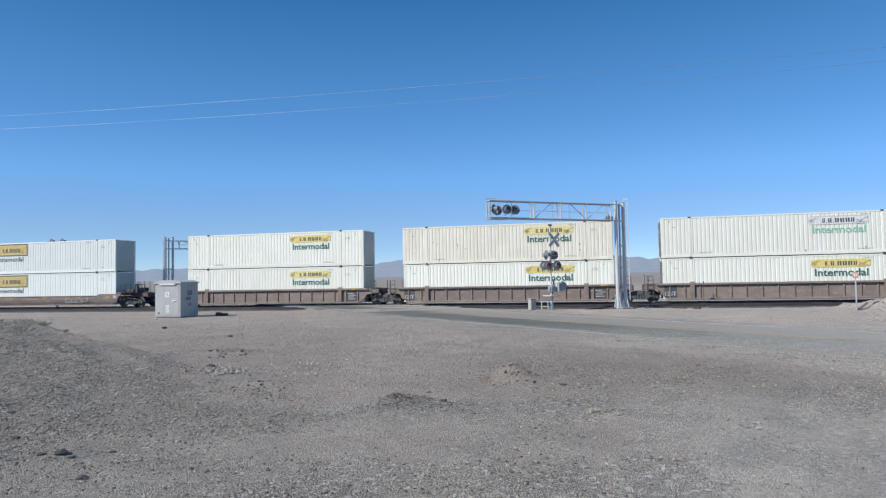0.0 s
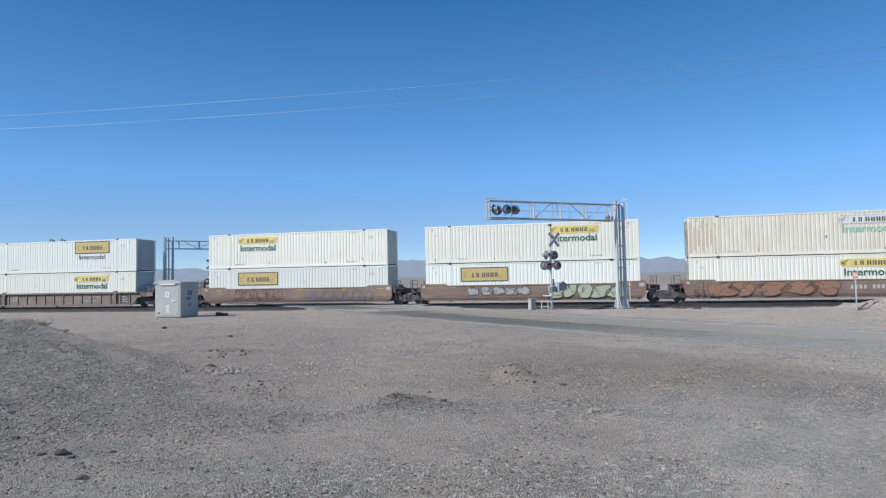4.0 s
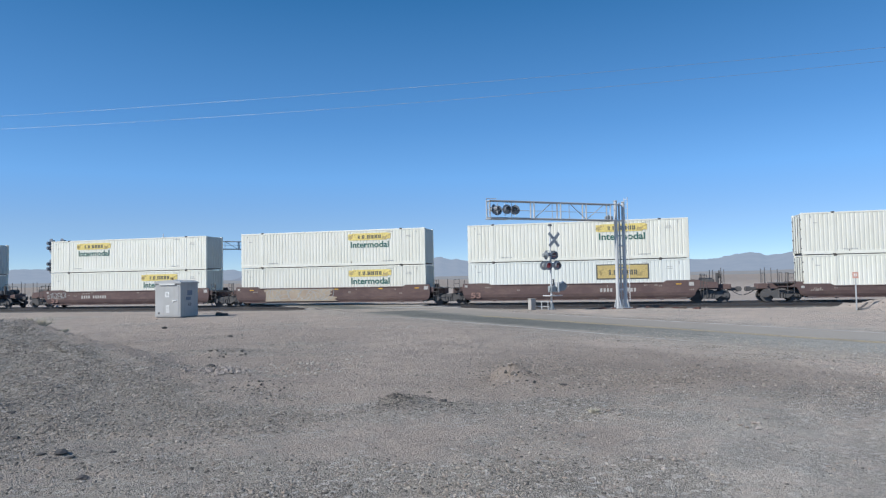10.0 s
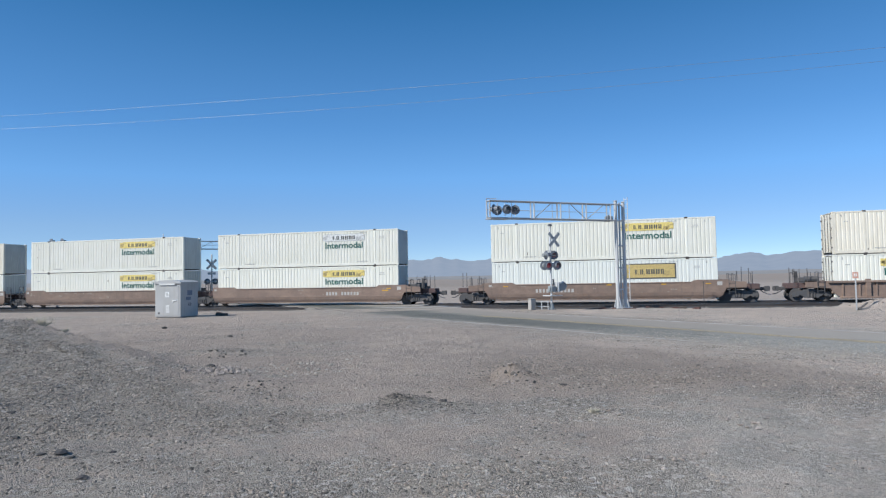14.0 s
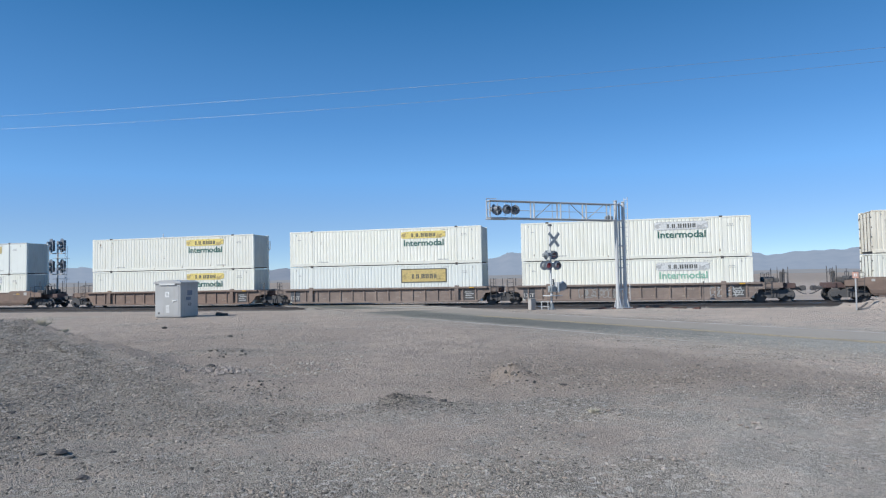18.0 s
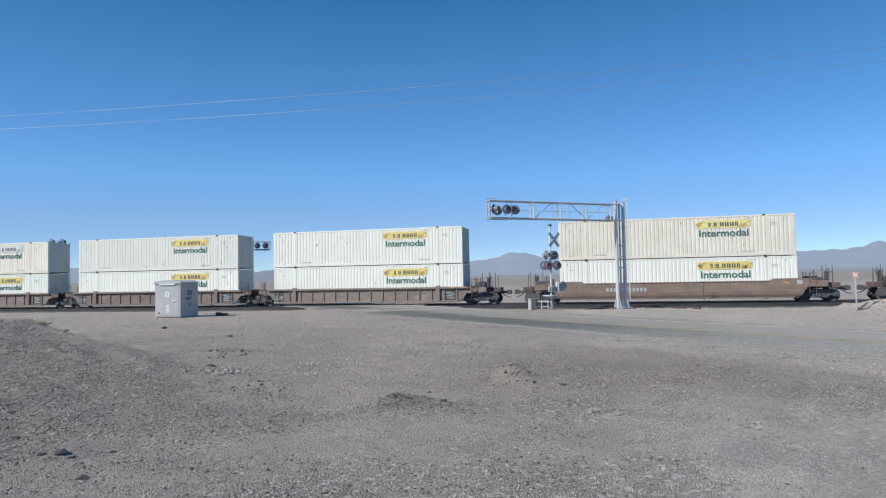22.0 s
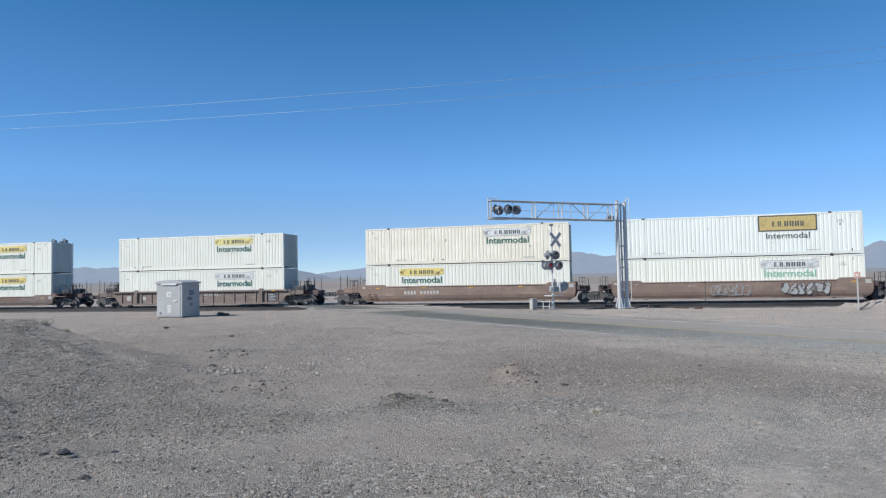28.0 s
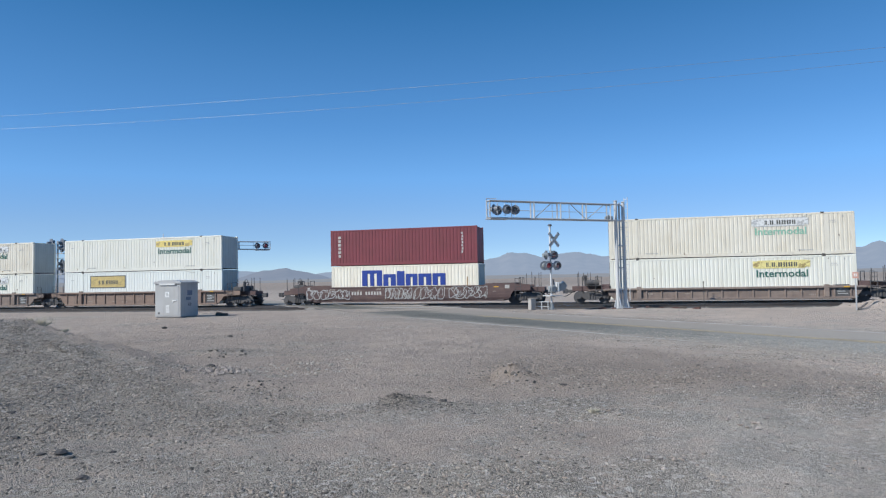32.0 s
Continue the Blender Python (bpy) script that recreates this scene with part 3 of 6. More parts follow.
# ============ mountains ============
def mountains(name, dist, deep, knots, scale, colour, seed, label, glow):
    """A range: a strip of slopes whose crest follows the knots (bearing in degrees, height in metres)."""
    az = np.radians(np.linspace(-75, 75, 700))
    rows = 26
    kb, kh = np.radians([k[0] for k in knots]), np.array([k[1] for k in knots], float)
    crest = np.interp(az, kb, kh)
    rough = np.array([float(v) for v in fbm(az * 40 + seed, az * 0 + seed, 5)])
    crest = np.maximum(2, crest * (1 + 0.22 * rough))
    vs = []
    for r in range(rows):
        f = r / (rows - 1)
        d = dist + deep * f
        spur = fbm(az * 55 + seed, np.full_like(az, 6.0 * f + seed), 4)
        h = crest * f ** 1.6 * (1 + 0.5 * spur * (1 - f)) * scale - 4 * (1 - f)
        vs += list(zip((d * np.sin(az)).tolist(), (d * np.cos(az)).tolist(), h.tolist()))
    n = len(az)
    fs = [(r * n + i, r * n + i + 1, (r + 1) * n + i + 1, (r + 1) * n + i) for r in range(rows - 1) for i in range(n - 1)]
    me = bpy.data.meshes.new(name)
    me.from_pydata(vs, [], fs)
    m, nn, l, p = nodes_of(name + "_rock")
    tc = nn.new("ShaderNodeTexCoord")
    f1 = noise_at(nn, l, tc.outputs["Object"], 0.012, 6.0, 0.6)
    l.new(mixed(nn, l, ramp(nn, l, f1, 0.35, 0.7), colour, tuple(c * 0.6 for c in colour)), p.inputs["Base Color"])
    p.inputs["Roughness"].default_value = 1.0
    p.inputs["Specular IOR Level"].default_value = 0.0
    # haze of the air between, put in as an even blue emission
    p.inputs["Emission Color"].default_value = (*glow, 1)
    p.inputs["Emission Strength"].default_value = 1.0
    me.materials.append(m)
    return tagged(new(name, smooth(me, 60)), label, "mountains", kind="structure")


def bearing(u):
    return math.degrees(math.atan((u - 784) / 1195.2))


RIDGE = [(-400, 30), (-100, 26), (60, 28), (150, 31), (250, 22), (330, 25), (420, 20), (560, 14), (640, 22), (690, 30), (760, 38), (800, 33), (840, 32),
         (900, 43), (960, 37), (1015, 42), (1090, 36), (1200, 28), (1260, 28), (1330, 34), (1385, 29), (1430, 33), (1490, 36), (1545, 41), (1640, 46), (1800, 46), (2100, 38)]
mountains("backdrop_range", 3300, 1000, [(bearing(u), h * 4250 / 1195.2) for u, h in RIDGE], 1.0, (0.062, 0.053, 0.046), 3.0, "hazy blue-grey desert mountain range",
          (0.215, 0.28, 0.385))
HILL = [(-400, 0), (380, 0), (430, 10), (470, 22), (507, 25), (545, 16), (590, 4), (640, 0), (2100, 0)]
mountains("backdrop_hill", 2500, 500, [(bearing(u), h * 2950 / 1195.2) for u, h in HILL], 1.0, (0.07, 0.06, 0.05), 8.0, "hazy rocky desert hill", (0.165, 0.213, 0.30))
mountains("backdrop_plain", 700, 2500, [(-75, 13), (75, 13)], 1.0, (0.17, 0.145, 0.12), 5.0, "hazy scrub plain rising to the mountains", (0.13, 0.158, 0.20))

# ============ railway ============
def ballast_height(s, q):
    top = -0.17
    h = np.where(q < NEAR_TRACK - 2.0, top - 0.14 * (NEAR_TRACK - 2.0 - q), top)
    h = np.where(q > FAR_TRACK + 1.9, top - 0.55 * (q - FAR_TRACK - 1.9), h)
    return h + 0.05 * fbm(s / 0.35, q / 0.35, 3) + 0.03 * fbm(s / 2, q / 2, 2)


def ballast_material():
    m, n, l, p = nodes_of("dark_ballast")
    co = n.new("ShaderNodeTexCoord").outputs["Object"]
    v = n.new("ShaderNodeTexVoronoi")
    v.inputs["Scale"].default_value = 15.0
    l.new(co, v.inputs["Vector"])
    s = n.new("ShaderNodeSeparateColor")
    l.new(v.outputs["Color"], s.inputs[0])
    c = mixed(n, l, s.outputs[0], (0.055, 0.056, 0.059), (0.135, 0.13, 0.127))
    c = mixed(n, l, ramp(n, l, noise_at(n, l, co, 0.6), 0.5, 0.75), c, (0.13, 0.115, 0.103))
    l.new(c, p.inputs["Base Color"])
    p.inputs["Roughness"].default_value = 0.95
    b = n.new("ShaderNodeBump")
    b.inputs["Strength"].default_value, b.inputs["Distance"].default_value = 0.8, 0.05
    l.new(v.outputs["Distance"], b.inputs["Height"])
    l.new(b.outputs[0], p.inputs["Normal"])
    return m


BALLAST = ballast_material()
bal = grid_mesh("ballast_bed", graded(-140, -70, 3, 0) + list(np.arange(-69.5, 49.5, 0.3)) + graded(50, 110, 3, 0), list(np.arange(-7.0, 4.6, 0.28)),
                ballast_height, BALLAST)
ballast = new("ballast_bed", bal)
ballast.matrix_basis = on_line(0, 0, RAIL_Z)
tagged(ballast, "dark grey crushed stone track bed", "ballast", kind="structure")


def rail_profile(y):
    w = [(-0.07, -0.172), (0.07, -0.172), (0.07, -0.155), (0.012, -0.13), (0.012, -0.045), (0.036, -0.035), (0.036, 0.0), (-0.036, 0.0), (-0.036, -0.035), (-0.012, -0.045), (-0.012, -0.13), (-0.07, -0.155)]
    g = Geo()
    n = len(w)
    vs = [(-320, y + a, z) for a, z in w] + [(240, y + a, z) for a, z in w]
    g.add(vs, [(i, n + i, n + (i + 1) % n, (i + 1) % n) for i in range(n)] + [tuple(range(n)), tuple(range(2 * n - 1, n - 1, -1))])
    return g


for nm, q in (("near", NEAR_TRACK), ("far", FAR_TRACK)):
    track = thing("railway_track", on_line(0, q, RAIL_Z), "steel rails on dark timber ties in ballast", "railway track", "parallel tracks")
    track["kind"] = "structure"
    for y in (-0.7535, 0.7535):
        part("rail", rail_profile(y).mesh("rail", RAIL), track)
        part("rail_head", Geo().box(-320, 240, y - 0.03, y + 0.03, 0.0005, 0.004).mesh("rail_head", RAILHEAD), track, "bright polished running surface")
    tie = once("tie", lambda: Geo().box(-0.115, 0.115, -1.3, 1.3, -0.33, -0.17, 0.012).mesh("tie", TIE))
    for i in range(140):
        s = -48 + i * 0.56
        part("tie", tie, track, at=pose(s, 0, random.uniform(-0.012, 0.012), 0, 0, random.uniform(-1.2, 1.2)))


# ============ road ============
def road_material():
    m, n, l, p = nodes_of("worn_asphalt")
    co = n.new("ShaderNodeTexCoord").outputs["Object"]
    big, fine = noise_at(n, l, co, 0.5, 5.0), noise_at(n, l, co, 60.0, 3.0)
    c = mixed(n, l, ramp(n, l, big, 0.35, 0.7), (0.112, 0.114, 0.100), (0.148, 0.147, 0.128))
    c = mixed(n, l, ramp(n, l, fine, 0.5, 0.8), c, (0.28, 0.265, 0.24))
    # dust drifts in from both edges
    dot, dev, edge = n.new("ShaderNodeVectorMath"), n.new("ShaderNodeMath"), n.new("ShaderNodeMath")
    dot.operation, dev.operation, edge.operation = "DOT_PRODUCT", "SUBTRACT", "ABSOLUTE"
    l.new(co, dot.inputs[0])
    dot.inputs[1].default_value = ROAD_N
    l.new(dot.outputs["Value"], dev.inputs[0])
    dev.inputs[1].default_value = ROAD_MID
    l.new(dev.outputs[0], edge.inputs[0])
    blur = n.new("ShaderNodeMath")
    blur.operation = "MULTIPLY_ADD"
    l.new(noise_at(n, l, co, 0.9, 6.0, 0.65), blur.inputs[0])
    blur.inputs[1].default_value = 2.4
    l.new(edge.outputs[0], blur.inputs[2])
    # the far lane lies under a thin film of tan dust, and the whole road does towards its near end
    film = n.new("ShaderNodeMath")
    film.operation = "MULTIPLY_ADD"
    streaky = n.new("ShaderNodeMapping")
    streaky.inputs["Rotation"].default_value = (0, 0, -math.atan2(ROAD_D.y, ROAD_D.x))
    streaky.inputs["Scale"].default_value = (0.12, 1.6, 1.0)
    l.new(co, streaky.inputs["Vector"])
    l.new(noise_at(n, l, streaky.outputs[0], 1.0, 5.0, 0.65), film.inputs[0])
    film.inputs[1].default_value = 3.4
    l.new(dev.outputs[0], film.inputs[2])
    far_lane = ramp(n, l, film.outputs[0], 1.2, 2.6)
    along = n.new("ShaderNodeVectorMath")
    along.operation = "DOT_PRODUCT"
    l.new(co, along.inputs[0])
    along.inputs[1].default_value = ROAD_D
    near_end = ramp(n, l, along.outputs["Value"], 23.0, 12.0)
    near_end.node.inputs["To Max"].default_value = 0.95
    grit = n.new("ShaderNodeTexVoronoi")
    grit.inputs["Scale"].default_value = 30.0
    l.new(co, grit.inputs["Vector"])
    grain = n.new("ShaderNodeSeparateColor")
    l.new(grit.outputs["Color"], grain.inputs[0])
    mottle = n.new("ShaderNodeMath")
    mottle.operation = "MULTIPLY"
    l.new(near_end, mottle.inputs[0])
    l.new(ramp(n, l, noise_at(n, l, co, 0.7, 7.0, 0.7), 0.2, 0.5), mottle.inputs[1])
    c = mixed(n, l, mottle.outputs[0], c, mixed(n, l, grain.outputs[0], (0.235, 0.226, 0.2), (0.40, 0.382, 0.342)))
    part_way = n.new("ShaderNodeMath")
    part_way.operation = "MULTIPLY"
    l.new(far_lane, part_way.inputs[0])
    part_way.inputs[1].default_value = 0.7
    c = mixed(n, l, part_way.outputs[0], c, (0.36, 0.318, 0.272))
    dust = ramp(n, l, blur.outputs[0], 3.7, 4.9)
    c = mixed(n, l, dust, c, (0.37, 0.32, 0.275))
    l.new(c, p.inputs["Base Color"])
    p.inputs["Roughness"].default_value = 0.9
    p.inputs["Specular IOR Level"].default_value = 0.2
    b = n.new("ShaderNodeBump")
    b.inputs["Strength"].default_value, b.inputs["Distance"].default_value = 0.4, 0.01
    l.new(fine, b.inputs["Height"])
    l.new(b.outputs[0], p.inputs["Normal"])
    return m


def road_z(q):
    return 0.085 + 0.115 * step(-11, -6.0, q) - 0.30 * step(5, 12, q)


def ribbon(name, a, b, r0, r1, lift, material, wobble=0.0, dash=None):
    """A strip along the road from a to b metres along it, between two offsets from the y axis's foot."""
    g = Geo()
    ts = np.arange(a, b, 0.5)
    rs = random.Random(int(r0 * 100))
    for t0, t1 in zip(ts[:-1], ts[1:]):
        if dash and (t0 % dash[0]) > dash[1]:
            continue
        row = []
        for t in (t0, t1):
            for r in (r0, r1):
                w = wobble * math.sin(t * 1.7 + r * 3) * (1 if r == r1 else -1)
                p = ROAD_N * (r + w) + ROAD_D * t
                q = p.x * TN.x + (p.y - TRACK_Y) * TN.y
                row.append((p.x, p.y, float(road_z(np.array(q))) + lift))
        k = len(g.v)
        g.v += row
        g.f.append((k, k + 1, k + 3, k + 2))
    return g.mesh(name, material)


ASPHALT = road_material()
PAINT_W = painted("worn_white_road_paint", (0.58, 0.56, 0.52), (0.40, 0.37, 0.34), (0.25, 0.235, 0.215), 0.9, 0.8, streak=(1, 1, 1))
PAINT_Y = painted("worn_yellow_road_paint", (0.58, 0.45, 0.25), (0.47, 0.38, 0.24), (0.30, 0.265, 0.22), 0.9, 0.8, streak=(1, 1, 1))
road = tagged(new("road", ribbon("road", -30, 140, ROAD_MID - ROAD_HALF, ROAD_MID + ROAD_HALF, 0.0, ASPHALT, 0.05)), "worn grey asphalt two-lane road", "road", kind="structure")
part("edge_line", ribbon("edge_line", 14.0, 33.5, 17.58, 17.72, 0.006, PAINT_W), road, "worn white edge line")
part("edge_line", ribbon("edge_line", -30, 30.0, 24.4, 24.6, 0.006, PAINT_W), road, "worn white edge line")
part("centre_line", ribbon("centre_line", -30, 32, 21.04, 21.18, 0.006, PAINT_Y), road, "faded yellow centre line")
part("centre_line", ribbon("centre_line", -30, 32, 21.34, 21.44, 0.006, PAINT_Y), road, "faded yellow centre line")
shoulder = painted("pale_dust", (0.44, 0.375, 0.32), (0.37, 0.315, 0.27), (0.2, 0.17, 0.15), 0.4, 0.95, streak=(1, 1, 1))
part("shoulder", ribbon("shoulder", -30, 30, 25.05, 27.4, -0.02, shoulder, 0.25), road, "strip of pale dust beside the asphalt")

# crossing panels between and beside the rails
for q0, q1 in ((NEAR_TRACK - 1.9, NEAR_TRACK - 0.8), (NEAR_TRACK - 0.68, NEAR_TRACK + 0.68), (NEAR_TRACK + 0.8, FAR_TRACK - 0.8), (FAR_TRACK - 0.68, FAR_TRACK + 0.68), (FAR_TRACK + 0.8, FAR_TRACK + 1.9)):
    for k in range(4):
        s0 = -3.5 + (k - 1.5) * 2.9 - ((q0 + q1) / 2 + 4.6)
        ob = new("crossing_panel", Geo().box(-1.44, 1.44, q0, q1, -0.2, -0.012, 0.015).mesh("crossing_panel", CONCRETE))
        ob.matrix_basis = on_line(s0, 0, RAIL_Z)
        tagged(ob, "worn concrete crossing panel between the rails", "crossing panel", "crossing panels", "structure")


# ============ containers ============
BOX_L, BOX_W, BOX_H = 16.154, 2.591, 2.896
LOW_Z, HIGH_Z = 0.433, 3.359                        # floors of the lower and the upper loads


def wall_sheet(length, z0, z1, pitch=0.2775, deep=0.018, flat=False, posts=(6.096,)):
    """A corrugated side as a folded sheet that faces -y, with flat strips at the lifting posts."""
    g, half = Geo(), length / 2 - 0.09
    xs, x = [], -half
    n = int(round(2 * half / pitch))
    pitch = 2 * half / n
    for i in range(n):
        a = -half + i * pitch
        at_post = any(abs(abs(a + pitch / 2) - p) < 0.16 for p in posts)
        if flat or at_post:
            xs += [(a, 0.0), (a + pitch * 0.98, 0.0)]
            if flat:
                xs[-1] = (a + pitch * 0.94, 0.0)
                xs += [(a + pitch * 0.96, 0.004), (a + pitch * 0.98, 0.004)] if i % 4 == 3 else []
        else:
            xs += [(a, 0.0), (a + pitch * 0.58, 0.0), (a + pitch * 0.70, deep), (a + pitch * 0.88, deep)]
    xs.append((half, 0.0))
    vs = [(x, y, z) for x, y in xs for z in (z0, z1)]
    fs = [(2 * i, 2 * i + 2, 2 * i + 3, 2 * i + 1) for i in range(len(xs) - 1)]
    return g.add(vs, fs)


def box_meshes(length, paint, flat, tag):
    """The parts that all loads of one kind share: name -> [(mesh, pose, label)]."""
    H, W, L = BOX_H, BOX_W, length
    y = W / 2
    out = []
    side = wall_sheet(L, 0.24, H - 0.10, flat=flat, posts=(6.096,) if L > 13 else ())
    me = side.mesh("side_wall", paint)
    out.append(("side_wall", me, pose(0, -y + 0.012, 0), ""))
    out.append(("side_wall", me, pose(0, y - 0.012, 0, 0, 0, 180), ""))
    rail_top = Geo().box(-L / 2 + 0.1, L / 2 - 0.1, -0.03, 0.07, H - 0.11, H, 0.012).mesh("top_rail", STEEL if flat else paint)
    rail_bot = Geo().box(-L / 2 + 0.1, L / 2 - 0.1, -0.006, 0.09, 0.03, 0.25, 0.012).mesh("bottom_rail", paint)
    for s, r in ((-1, 0), (1, 180)):
        out.append(("top_rail", rail_top, pose(0, s * (y - 0.03), 0, 0, 0, r), ""))
        out.append(("bottom_rail", rail_bot, pose(0, s * (y - 0.005), 0, 0, 0, r), ""))
    roof = Geo()
    n = int(L / 0.55)
    for i in range(n):
        a = -L / 2 + 0.1 + i * (L - 0.2) / n
        roof.box(a, a + (L - 0.2) / n * 0.8, -y + 0.07, y - 0.07, H - 0.05, H - 0.012)
    roof.box(-L / 2 + 0.1, L / 2 - 0.1, -y + 0.07, y - 0.07, H - 0.07, H - 0.03)
    out.append(("roof", roof.mesh("roof", paint), pose(0, 0, 0), ""))
    out.append(("floor", Geo().box(-L / 2 + 0.1, L / 2 - 0.1, -y + 0.09, y - 0.09, 0.02, 0.12).mesh("floor", CASTING), pose(0, 0, 0), ""))
    # front end with shallow vertical ribs
    fr, fold = Geo(), []
    n = 9
    for i in range(n):
        a, w_ = -y + 0.12 + i * (W - 0.24) / n, (W - 0.24) / n
        fold += [(a, 0.0), (a + w_ * 0.35, 0.0), (a + w_ * 0.5, 0.022), (a + w_ * 0.85, 0.022)]
    fold.append((y - 0.12, 0.0))
    fr.add([(L / 2 - 0.045 + d, a, z) for a, d in fold for z in (0.1, H - 0.08)], [(2 * i, 2 * i + 2, 2 * i + 3, 2 * i + 1) for i in range(len(fold) - 1)])
    out.append(("front_wall", fr.mesh("front_wall", MAROON if paint is MAROON else WHITE_SHADED_END), pose(0, 0, 0), ""))
    # rear doors, hinges and locking bars
    leaf = Geo().box(-L / 2 + 0.02, -L / 2 + 0.07, 0.01, y - 0.1, 0.14, H - 0.12, 0.01)
    for k in range(7):
        z = 0.32 + k * 0.36
        leaf.box(-L / 2 + 0.005, -L / 2 + 0.02, 0.06, y - 0.16, z, z + 0.05)
    lm = leaf.mesh("door_leaf", paint)
    out.append(("door_leaf", lm, pose(0, 0, 0), ""))
    out.append(("door_leaf", leaf.moved(Matrix.Diagonal((1, -1, 1, 1))).mesh("door_leaf", paint), pose(0, 0, 0), ""))
    bar = Geo().tube((-L / 2 - 0.012, 0, 0.16), (-L / 2 - 0.012, 0, H - 0.14), 0.017, 6).mesh("lock_bar", CASTING)
    for yy in (-0.95, -0.32, 0.32, 0.95):
        out.append(("lock_bar", bar, pose(0, yy, 0), ""))
    hinge = Geo().box(-L / 2 - 0.02, -L / 2 + 0.05, -0.08, 0.08, -0.05, 0.05, 0.01).mesh("hinge", CASTING)
    for s in (-1, 1):
        for k in range(4):
            out.append(("hinge", hinge, pose(0, s * (y - 0.11), 0.45 + k * 0.66), ""))
    post = Geo().box(-0.10, 0.10, -0.09, 0.10, 0.05, H - 0.05, 0.015).mesh("corner_post", paint)
    cast = Geo().box(-0.09, 0.09, -0.085, 0.085, -0.06, 0.06, 0.015).mesh("corner_casting", paint)
    for sx in (-1, 1):
        for sy in (-1, 1):
            out.append(("corner_post", post, pose(sx * (L / 2 - 0.10), sy * (y - 0.10), 0), ""))
            for z in (0.06, H - 0.056):
                out.append(("corner_casting", cast, pose(sx * (L / 2 - 0.09), sy * (y - 0.086), z), ""))
    if L > 13:
        lift = Geo().box(-0.07, 0.07, -0.01, 0.05, 0.12, H - 0.1, 0.01).mesh("lift_post", GREY_MID if flat else paint)
        lug = Geo().box(-0.11, 0.11, -0.075, 0.075, -0.055, 0.065, 0.015).mesh("lift_casting", CASTING)
        for sx in (-1, 1):
            for sy, r in ((-1, 0), (1, 180)):
                out.append(("lift_post", lift, pose(sx * 6.096, sy * (y - 0.002), 0, 0, 0, r), ""))
                for z in (0.02, H - 0.03):
                    out.append(("lift_casting", lug, pose(sx * 6.096, sy * (y - 0.064), z), "dark steel casting"))
    return out


def bars(pieces, material, name):
    """Flat marks: (x, z, width, height) each, on a skin 4 mm deep facing -y."""
    g = Geo()
    for x, z, w, h in pieces:
        g.box(x - w / 2, x + w / 2, -0.002, 0.002, z - h / 2, z + h / 2)
    return g.mesh(name, material)


def name_blocks(width, height):
    """Upright split blocks of uneven width."""
    ws = (0.55, 0.2, 0.8, 0.2, 0.95, 0.95, 0.95, 0.8)
    gap = 0.28
    total = sum(ws) + gap * (len(ws) - 1)
    k, x, out = width / total, -width / 2, []
    for w in ws:
        if w < 0.3:
            out.append((x + w * k / 2, -height * 0.42, w * k, height * 0.16))
        else:
            out.append((x + w * k * 0.21, 0, w * k * 0.42, height))
            out.append((x + w * k * 0.79, 0, w * k * 0.42, height))
        x += (w + gap) * k
    return out


def leaves(half, height, material):
    """Small slanting leaves at both ends of a banner."""
    rs = random.Random(9)
    g = Geo()
    for s_ in (-1, 1):
        for _ in range(11):
            x, z = s_ * (half - rs.uniform(0.08, 0.62)), rs.uniform(-0.36, 0.36) * height
            w, h, sl = rs.uniform(0.05, 0.14), rs.uniform(0.04, 0.1), rs.uniform(-0.1, 0.1)
            g.prism([(x - w, z - h), (x + w * 0.6, z - h * 0.4), (x + w + sl, z + h), (x - w * 0.4 + sl, z + h * 0.5)], -0.002, 0.002)
    return g.mesh("logo_ornament", material)


def scroll(width, height):
    """A banner with notched, curling ends."""
    w, h = width / 2, height / 2
    poly = [(-w, -h * 0.8), (-w * 0.86, -h), (w * 0.8, -h), (w * 0.86, -h * 0.72), (w, -h * 0.7), (w, h * 0.8), (w * 0.88, h), (-w * 0.8, h), (-w * 0.84, h * 0.82), (-w, h * 0.85)]
    return Geo().prism(poly, -0.002, 0.002)


